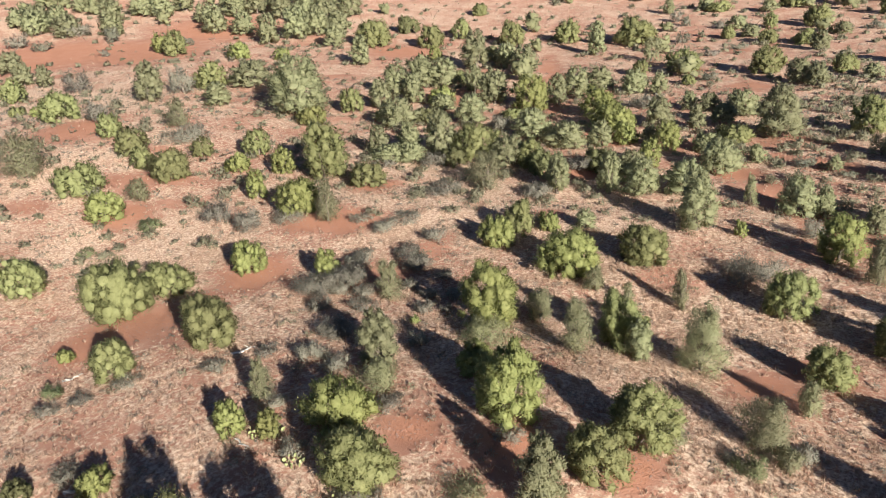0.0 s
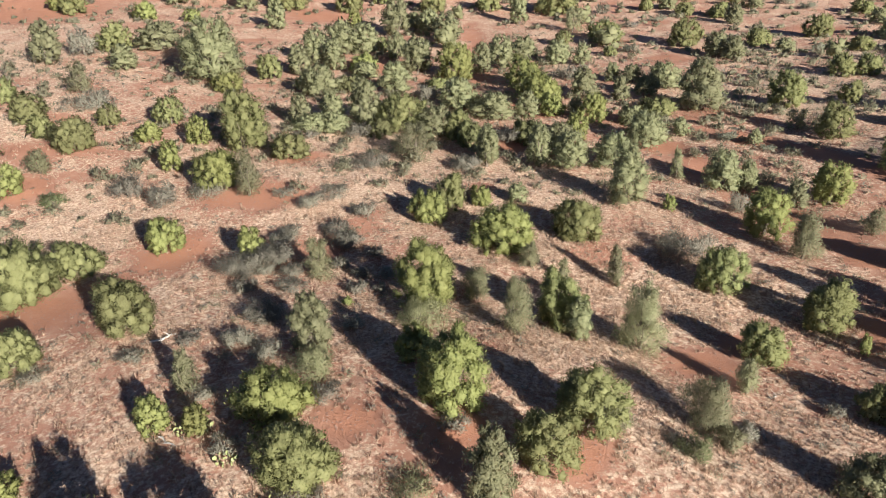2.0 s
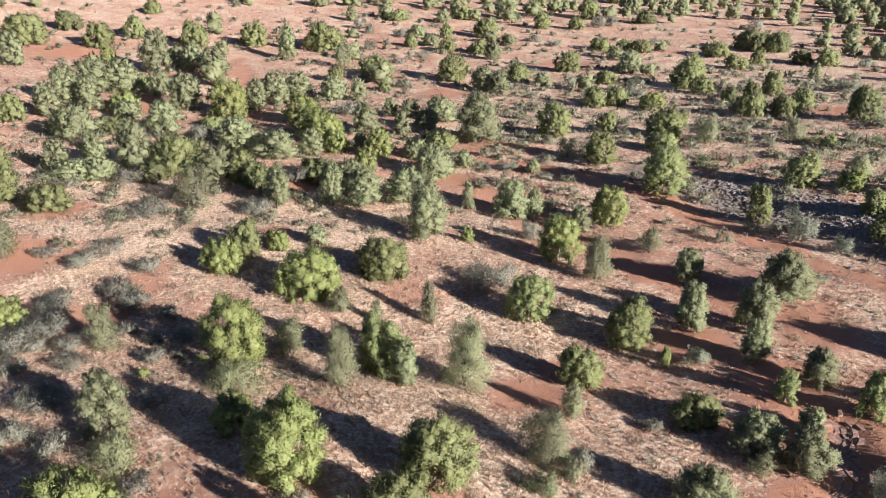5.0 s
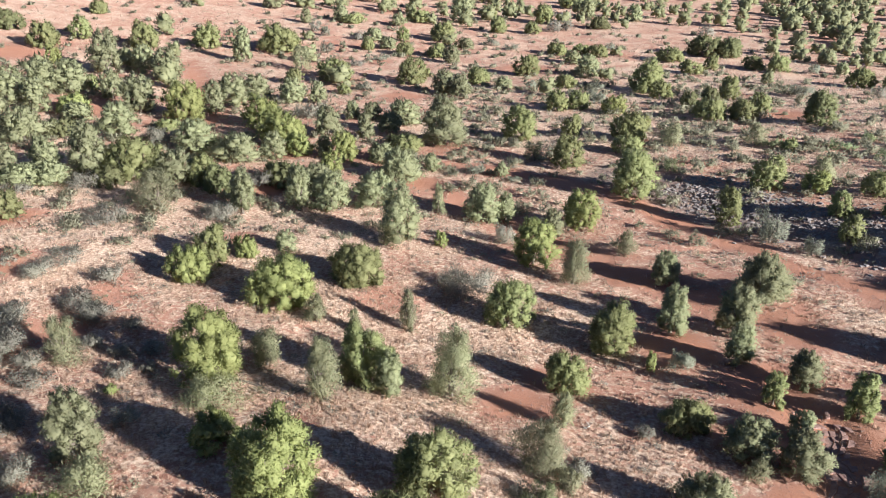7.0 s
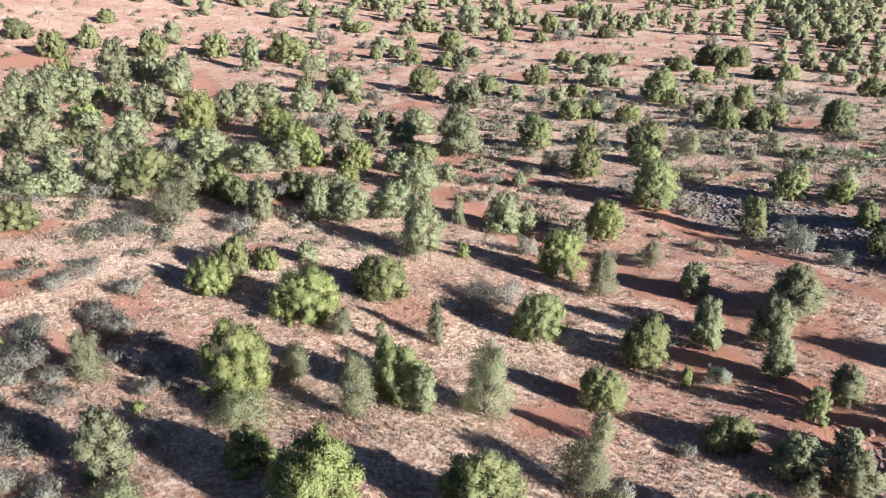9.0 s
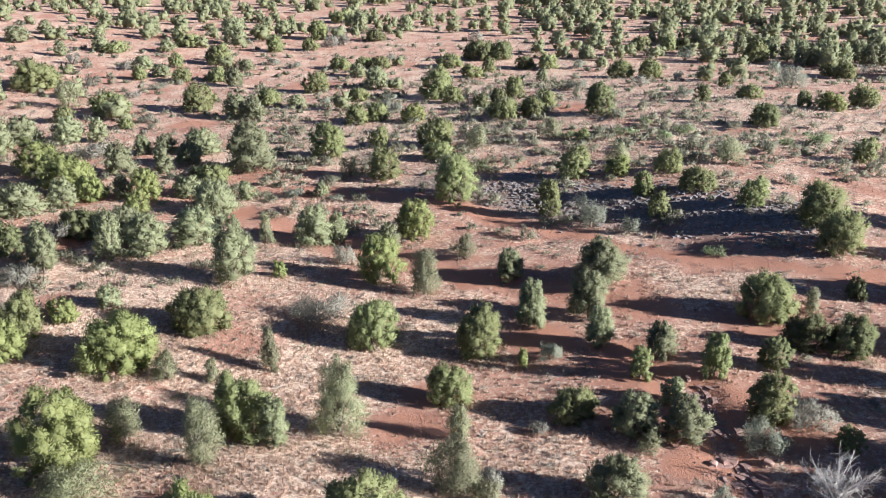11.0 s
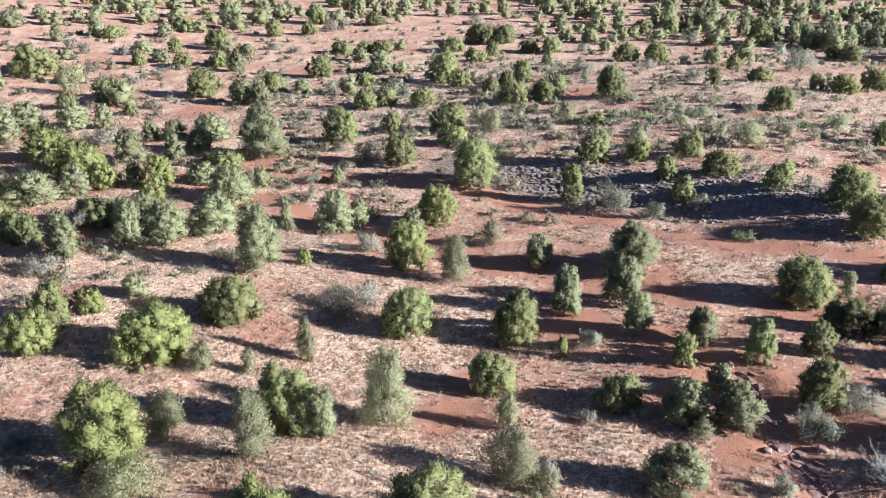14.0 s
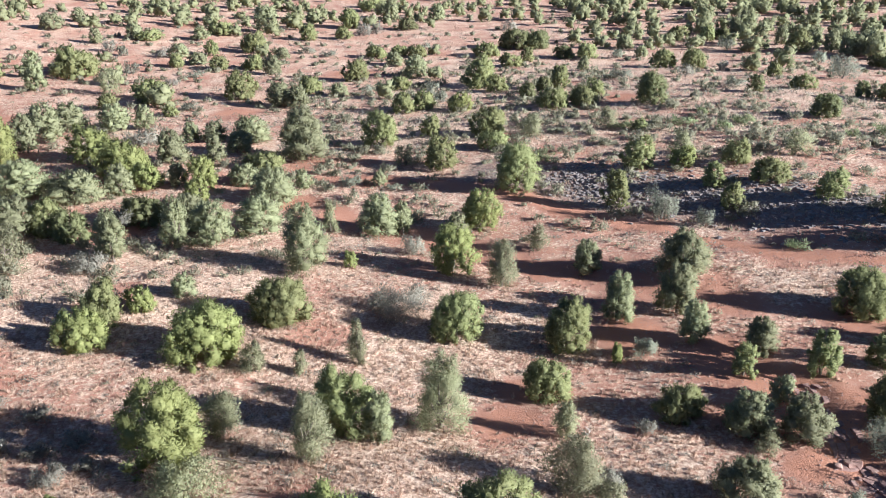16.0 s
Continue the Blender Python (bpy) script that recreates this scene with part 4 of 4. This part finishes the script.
def far_woods():
    rng = np.random.default_rng(5)
    V, F, N, n = [], [], [], 0
    made = 0
    while made < 1500:
        r = math.sqrt(rng.uniform(165 ** 2, 520 ** 2))
        a = radians(rng.uniform(-51, 61))
        x, y = -r * math.sin(a), r * math.cos(a)
        deg = math.degrees(a)
        if deg > 28 and r < 255:
            continue
        dense = (deg < -22 and r > 245) or (deg > 30 and r > 215) or r > 290
        if rng.random() > (0.7 if deg < -22 and r > 235 else 0.42 if dense else 0.10):
            continue
        if value_noise(x, y, 45.0, 21) < (0.08 if dense else 0.40) or (r < 330 and taken(x, y, SPOTS, 6)):
            continue
        w = rng.uniform(3.6, 6.8)
        h = w * rng.uniform(0.7, 1.15)
        leaf = max(0.75, 0.0036 * r)
        v, f, m = crown_arrays("far", w, h, leaf, rng, 1, 0.36, 0.68)
        V.append(v + (x, y, float(land(x, y)))), N.append(m), F.append(f + n)
        n += len(v)
        made += 1
    me = mesh_of("far_woods", np.concatenate(V), np.concatenate(F), np.concatenate(N))
    me.materials.append(M_FAR)
    tagged(new("far_woods", me), "distant open woodland of dark olive junipers", "woodland", kind="stuff")


far_woods()


# ---- grass and low scrub ----
def fan(rng, count, near, far):
    """Places on the plan in the wedge that the flight looks over."""
    r = np.sqrt(rng.uniform(near ** 2, far ** 2, count))
    a = np.radians(rng.uniform(-56, 68, count))
    return -r * np.sin(a), r * np.cos(a)


def tufts(rng, near, far, step):
    """Places on the plan on a loose, shaken lattice in the wedge that the flight looks over."""
    u = np.arange(-far, far, step)
    x, y = [q.ravel() for q in np.meshgrid(u, u[u > -0.4 * far])]
    x, y = x + rng.uniform(-0.42, 0.42, len(x)) * step, y + rng.uniform(-0.42, 0.42, len(x)) * step
    r, a = np.hypot(x, y), np.degrees(np.arctan2(-x, y))
    ok = (r > near) & (r < far) & (a > -56) & (a < 68)
    return x[ok], y[ok]


def dry_grass():
    rng = np.random.default_rng(9)
    V, N = [], []
    for near, far, step, size, blades in ((20, 75, 0.40, 0.31, 18), (75, 125, 0.56, 0.42, 8), (125, 210, 0.95, 0.55, 4), (210, 330, 1.8, 0.9, 3)):
        x, y = tufts(rng, near, far, step)
        d = 0.35 + 0.9 * value_noise(x, y, 7.0, 31) * value_noise(x, y, 2.3, 32) + 0.45 * np.clip(2.4 * (value_noise(x, y, 1.3, 33) - 0.4), 0, 1)
        ok = rng.random(len(x)) < np.clip(d, 0, 1) * (0.5 + 0.85 * strawiness(x, y)) * np.clip(1.3 - 1.35 * bareness(x, y), 0.03, 1)
        x, y = x[ok], y[ok]
        s = size * rng.uniform(0.45, 1.25, len(x))
        z = ground_height(x, y)
        c = np.stack([x, y, z - 0.02], 1)
        for k in range(blades):
            a = rng.uniform(0, 6.28, len(x))
            ca, sa = np.cos(a), np.sin(a)
            lean = rng.uniform(0.15, 1.1, len(x))
            turn = a + rng.uniform(0.9, 2.2, len(x))
            side = np.stack([np.cos(turn), np.sin(turn), 0 * a], 1) * (s * rng.uniform(0.06, 0.10, len(x)))[:, None]
            b = c + np.stack([ca, sa, 0 * a], 1) * (s * rng.uniform(0.03, 0.5, len(x)))[:, None]
            tip = b + unit(np.stack([ca * lean, sa * lean, 1 + 0 * a], 1)) * (s * rng.uniform(0.6, 1.1, len(x)))[:, None]
            V.append(np.stack([b - side, b + side, tip], 1).reshape(-1, 3))
            N.append(np.repeat(unit(np.stack([0.8 * ca, 0.8 * sa, 0.65 + 0 * a], 1)), 3, axis=0))
    V, N = np.concatenate(V), np.concatenate(N)
    me = mesh_of("dry_grass", V, np.arange(len(V)).reshape(-1, 3), N)
    me.materials.append(M_STRAW)
    tagged(new("dry_grass", me), "blond dry bunch grass in scattered tufts", "grass", kind="stuff")


dry_grass()


def low_scrub(name, material, label, seed, counts, lo, hi, per=26, leaf=1.0):
    rng = np.random.default_rng(seed)
    x, y = np.concatenate([fan(rng, n, near, far) for n, near, far in counts], axis=1)
    ok = rng.random(len(x)) < (0.15 + 0.85 * value_noise(x, y, 9.0, seed)) * (1 - 0.85 * bareness(x, y))
    x, y = x[ok], y[ok]
    away = np.hypot(x, y)
    s = rng.uniform(lo, hi, len(x)) * (1 + 0.35 * (away > 120))
    k = np.repeat(np.arange(len(x)), per)
    e = unit(rand_dir(rng, len(k)) + (0, 0, 0.4))
    e[:, 2] = np.abs(e[:, 2])
    pos = np.stack([x[k], y[k], ground_height(x, y)[k]], 1) + e * (s[k] * 0.5 * rng.uniform(0.4, 1.0, len(k)))[:, None] * (1, 1, 0.8)
    L = (s[k] * leaf * rng.uniform(0.22, 0.5, len(k)))[:, None]
    g = unit(e + 0.5 * rng.normal(size=e.shape))
    side = unit(np.cross(g, rand_dir(rng, len(k)))) * L * 0.21
    leaf = np.stack([pos - side, pos + side, pos + g * L], 1)
    nrm = unit(e + 0.5 * rng.normal(size=e.shape))
    flip = (np.cross(leaf[:, 1] - leaf[:, 0], leaf[:, 2] - leaf[:, 0]) * nrm).sum(1) < 0
    leaf[flip] = leaf[flip][:, ::-1]
    V = leaf.reshape(-1, 3)
    me = mesh_of(name, V, np.arange(len(V)).reshape(-1, 3), np.repeat(nrm, 3, axis=0))
    me.materials.append(material)
    tagged(new(name, me), label, "scrub", kind="stuff")


low_scrub("weeds", M_GREY, "scattered knee-high grey-brown twiggy weeds", 13, ((2600, 24, 85),), 0.4, 0.95, 46, 0.5)
low_scrub("small_shrubs", M_SCRUB, "small grey-green shrubs scattered among the grass", 16, ((700, 24, 85),), 0.5, 1.1, 46, 0.5)
low_scrub("low_scrub", M_GREY, "scattered knee-high grey-brown scrub and weeds", 17, ((6000, 80, 170), (3500, 170, 290)), 0.5, 1.1, 18, 0.75)
low_scrub("snakeweed", M_SCRUB, "scattered low grey-green snakeweed and small shrubs", 14, ((6000, 80, 170), (3500, 170, 290)), 0.5, 1.2, 18, 0.75)


def scrub_mounds():
    """Waist-high brush between the trees, farther out."""
    rng = np.random.default_rng(15)
    x, y = np.concatenate([fan(rng, n, near, far) for n, near, far in ((900, 75, 130), (2100, 110, 230), (1500, 220, 340))], axis=1)
    # thicker on the flat past the trail
    x, y = np.append(x, rng.uniform(0, 85, 900)), np.append(y, rng.uniform(92, 205, 900))
    ok = rng.random(len(x)) < (0.1 + 1.1 * value_noise(x, y, 14.0, 15)) * (1 - 0.9 * bareness(x, y))
    V, F, N, n = [], [], [], 0
    for px, py in zip(x[ok], y[ok]):
        r = math.hypot(px, py)
        if taken(px, py, SPOTS, 1.8):
            continue
        w = rng.uniform(0.9, 2.6)
        h = w * rng.uniform(0.4, 0.75)
        v, f, m = crown_arrays("low", w, h, 0.0036 * r, rng)
        V.append(v + (px, py, float(ground_height(px, py)))), N.append(m), F.append(f + n)
        n += len(v)
    me = mesh_of("far_scrub", np.concatenate(V), np.concatenate(F), np.concatenate(N))
    me.materials.append(M_SCRUB)
    tagged(new("far_scrub", me), "distant grey-green waist-high brush between the trees", "scrub", kind="stuff")


scrub_mounds()


# ---- stones ----
def rock(x, y, size, flat, seed):
    rng = np.random.default_rng(seed)
    v = np.sign(ICO_V) * np.abs(ICO_V) ** 0.6 * (1 + 0.10 * rng.normal(size=(len(ICO_V), 1)))
    v = v * (size * rng.uniform(0.8, 1.3), size * rng.uniform(0.6, 1.0), size * flat)
    me = mesh_of("rock", v, ICO_F)
    me.polygons.foreach_set("use_smooth", np.zeros(len(ICO_F), bool))
    me.materials.append(M_ROCK)
    ob = new("rock", me)
    ob.location = (x, y, float(ground_height(x, y)) + size * flat * 0.25)
    ob.rotation_euler = (rng.uniform(-0.15, 0.15), rng.uniform(-0.15, 0.15), rng.uniform(0, 6.28))
    return tagged(ob, "flat weathered slab of reddish sandstone in the wash" if flat < 0.4 else "pale reddish sandstone boulder beside the wash", "rock", "stones in the wash")


for x, y, s in ((26.0, 37.6, 0.42), (25.0, 37.4, 0.34), (28.4, 36.3, 0.36), (29.8, 47.5, 0.3), (26.9, 36.4, 0.25), (24.7, 35.8, 0.28), (27.6, 38.6, 0.22), (25.6, 36.3, 0.2)):
    rock(x, y, s, 0.6, int(x * 100 + y))


def slab(corners, thick, k):
    """A flat split slab: bevelled top over straight sides."""
    c = np.array(corners)
    mid = c.mean(0)
    foot, rim, top = mid + (c - mid) * 0.94, mid + (c - mid) * 0.92, mid + (c - mid) * 0.80
    base = float(ground_height(*mid))
    v = [(*p - mid, -0.12) for p in foot] + [(*p - mid, thick * 0.7) for p in rim] + [(*p - mid, thick) for p in top]
    f = [(a + 4 * r, (a + 1) % 4 + 4 * r, (a + 1) % 4 + 4 * r + 4, a + 4 * r + 4) for r in range(2) for a in range(4)] + [(8, 9, 10, 11)]
    me = mesh_of("flat_rock", v, f)
    me.polygons.foreach_set("use_smooth", np.zeros(len(f), bool))
    me.materials.append(M_SLAB)
    ob = new("flat_rock", me)
    ob.location = (*mid, base)
    return tagged(ob, "flat cracked slab of red-grey sandstone in the dry wash bed", "rock", "slabs of the wash bed")


def wash_bed():
    """Split slabs that lie joint to joint along the bed of the gully."""
    rr = np.random.default_rng(3)
    line = np.array(GULLY[1:6], float)
    run = np.concatenate([[0], np.cumsum(np.hypot(*np.diff(line, axis=0).T))])
    rows, cols = 25, 6
    grid = np.zeros((rows, cols, 2))
    for i in range(rows):
        q = run[-1] * (i + 0.0) / (rows - 1)
        o = np.array([np.interp(q, run, line[:, 0]), np.interp(q, run, line[:, 1])])
        for j in range(cols):
            grid[i, j] = o + ((j - 2.5) * 0.58 + 0.5 * math.sin(0.8 * i), 0) + rr.uniform(-0.2, 0.2, 2)
    for i in range(rows - 1):
        for j in range(cols - 1):
            if rr.random() < (0.45 if j in (0, 4) else 0.12):
                continue
            slab([grid[i, j], grid[i, j + 1], grid[i + 1, j + 1], grid[i + 1, j]], rr.uniform(0.04, 0.12), i)


wash_bed()


# ---- dead wood and cactus ----
def fallen_log(x0, y0, x1, y1, thick, seed, wood):
    """A bleached trunk on the ground with a few broken stubs."""
    rng = np.random.default_rng(seed)
    base = new("fallen_log")
    base.location = (x0, y0, float(ground_height(x0, y0)))
    tagged(base, ("dark weathered" if wood is M_BARK else "bleached grey") + " fallen log with broken stubs on dry ground", "log", "dead wood")
    q = np.linspace(0, 1, 6)
    x, y = x0 + q * (x1 - x0), y0 + q * (y1 - y0)
    p = np.stack([x - x0, y - y0, ground_height(x, y) - base.location.z + thick * 0.6], 1)
    p[1:-1] += rng.normal(size=(4, 3)) * (0.10, 0.10, 0.03)
    v, f = tube(p, thick * np.array([1.0, 1.05, 0.9, 0.8, 0.6, 0.35]), 8)
    part("stem", mesh_of("stem", v, f), wood, base)
    for k in range(4):
        o = p[1 + k % 4]
        e = unit(rng.normal(size=3) + (0, 0, 0.8)) * rng.uniform(0.3, 0.8)
        v, f = tube([o, o + e * 0.5, o + e + (0.05, 0, 0.04)], [thick * 0.4, thick * 0.3, thick * 0.1], 5)
        part("stub", mesh_of("stub", v, f), wood, base)
    return base


for k, (x0, y0, x1, y1, r) in enumerate(((-32.9, 33.4, -31.9, 35.2, 0.13), (-45.7, 26.7, -45.0, 27.8, 0.13), (-32.8, 16.9, -31.4, 18.0, 0.12), (11.4, 45.5, 11.9, 45.9, 0.06),
                                         (-13.9, 47.7, -9.5, 45.4, 0.09), (-8.8, 47.4, -9.9, 45.2, 0.06), (-24.5, 24.4, -22.9, 24.0, 0.07))):
    fallen_log(x0, y0, x1, y1, r, 40 + k, M_BARK if 4 <= k < 6 else M_DEAD)


def prickly_pear(x, y, spread, count, seed):
    """Flat oval pads that stand on one another."""
    rng = np.random.default_rng(seed)
    base = new("prickly_pear")
    base.location = (x, y, float(ground_height(x, y)))
    tagged(base, "low spreading prickly pear with pale yellow-green flat pads", "cactus", "prickly pears")
    for k in range(count):
        a, r = 2.4 * k, spread * math.sqrt((k + 0.3) / count)
        z = 0.13 + (0.2 if k % 3 == 0 else 0.0)
        v = ICO_V * (0.15, 0.035, 0.19) * (1 + 0.25 * np.clip(ICO_V[:, 2:3], -1, 1) * (1, 0, 0))
        pad = part("pad", mesh_of("pad", v * rng.uniform(0.55, 0.95), ICO_F), M_CACTUS, base)
        pad.location = (r * math.cos(a), r * math.sin(a), z)
        pad.rotation_euler = (rng.uniform(-0.6, 0.6), rng.uniform(-0.6, 0.6), rng.uniform(0, 6.28))
    return base


prickly_pear(-22.6, 26.1, 0.8, 22, 1)
prickly_pear(-23.6, 25.3, 0.6, 14, 2)
prickly_pear(-19.1, 23.8, 0.7, 18, 3)
prickly_pear(-14.3, 21.8, 0.7, 18, 4)


def ledge_stones():
    """Broken grey-red stones strewn down the shaded bank."""
    rng = np.random.default_rng(23)
    n = 2600
    q = rng.uniform(0, 1, n)
    u = rng.normal(size=n) * 3.2 + 2.2
    x = 32 + 27 * q + 0.81 * u
    y = 100 - 36 * q + 0.59 * u
    s = 0.05 + 0.2 * rng.random(n) ** 2
    z = ground_height(x, y)
    bm_v = np.array([(1, 1, 0.5), (-1, 1, 0.4), (-1, -1, 0.5), (1, -1, 0.4), (1.2, 1.1, -0.5), (-1.1, 1.2, -0.5), (-1.2, -1, -0.5), (1.1, -1.2, -0.5)], float)
    bm_f = np.array([(0, 1, 2, 3), (0, 4, 5, 1), (1, 5, 6, 2), (2, 6, 7, 3), (3, 7, 4, 0)])
    a = rng.uniform(0, 6.28, n)
    P = bm_v[None] * s[:, None, None] * rng.uniform(0.7, 1.3, (n, 8, 3))
    R = np.stack([P[..., 0] * np.cos(a)[:, None] - P[..., 1] * np.sin(a)[:, None], P[..., 0] * np.sin(a)[:, None] + P[..., 1] * np.cos(a)[:, None], P[..., 2]], 2)
    V = (R + np.stack([x, y, z + 0.05], 1)[:, None]).reshape(-1, 3)
    F = (bm_f[None] + (np.arange(n) * 8)[:, None, None]).reshape(-1, 4)
    me = mesh_of("loose_stones", V, F)
    me.polygons.foreach_set("use_smooth", np.zeros(len(F), bool))
    me.materials.append(M_LEDGE)
    tagged(new("loose_stones", me), "broken grey stones strewn over the shaded bank", "stones", kind="stuff")


ledge_stones()


def pebbles():
    """Small stones and clods on the bare soil."""
    rng = np.random.default_rng(29)
    x, y = fan(rng, 120000, 20, 85)
    ok = rng.random(len(x)) < np.clip(bareness(x, y) - 0.25, 0, 1) * (0.25 + 0.75 * value_noise(x, y, 2.5, 61))
    x, y = x[ok], y[ok]
    n = len(x)
    s = 0.045 + 0.10 * rng.random(n) ** 3
    a = rng.uniform(0, 6.28, n)
    tri = np.stack([np.stack([np.cos(a + k * 2.09), np.sin(a + k * 2.09), np.full(n, -0.3)], 1) * rng.uniform(0.7, 1.3, (n, 1)) for k in range(3)] + [np.stack([rng.normal(size=n) * 0.2, rng.normal(size=n) * 0.2, rng.uniform(0.5, 0.9, n)], 1)], 1)
    V = (tri * s[:, None, None] + np.stack([x, y, ground_height(x, y)], 1)[:, None]).reshape(-1, 3)
    F = (np.array([(0, 1, 3), (1, 2, 3), (2, 0, 3)])[None] + (np.arange(n) * 4)[:, None, None]).reshape(-1, 3)
    me = mesh_of("pebbles", V, F)
    me.materials.append(M_ROCK)
    tagged(new("pebbles", me), "small reddish pebbles and clods on bare soil", "pebbles", kind="stuff")


pebbles()
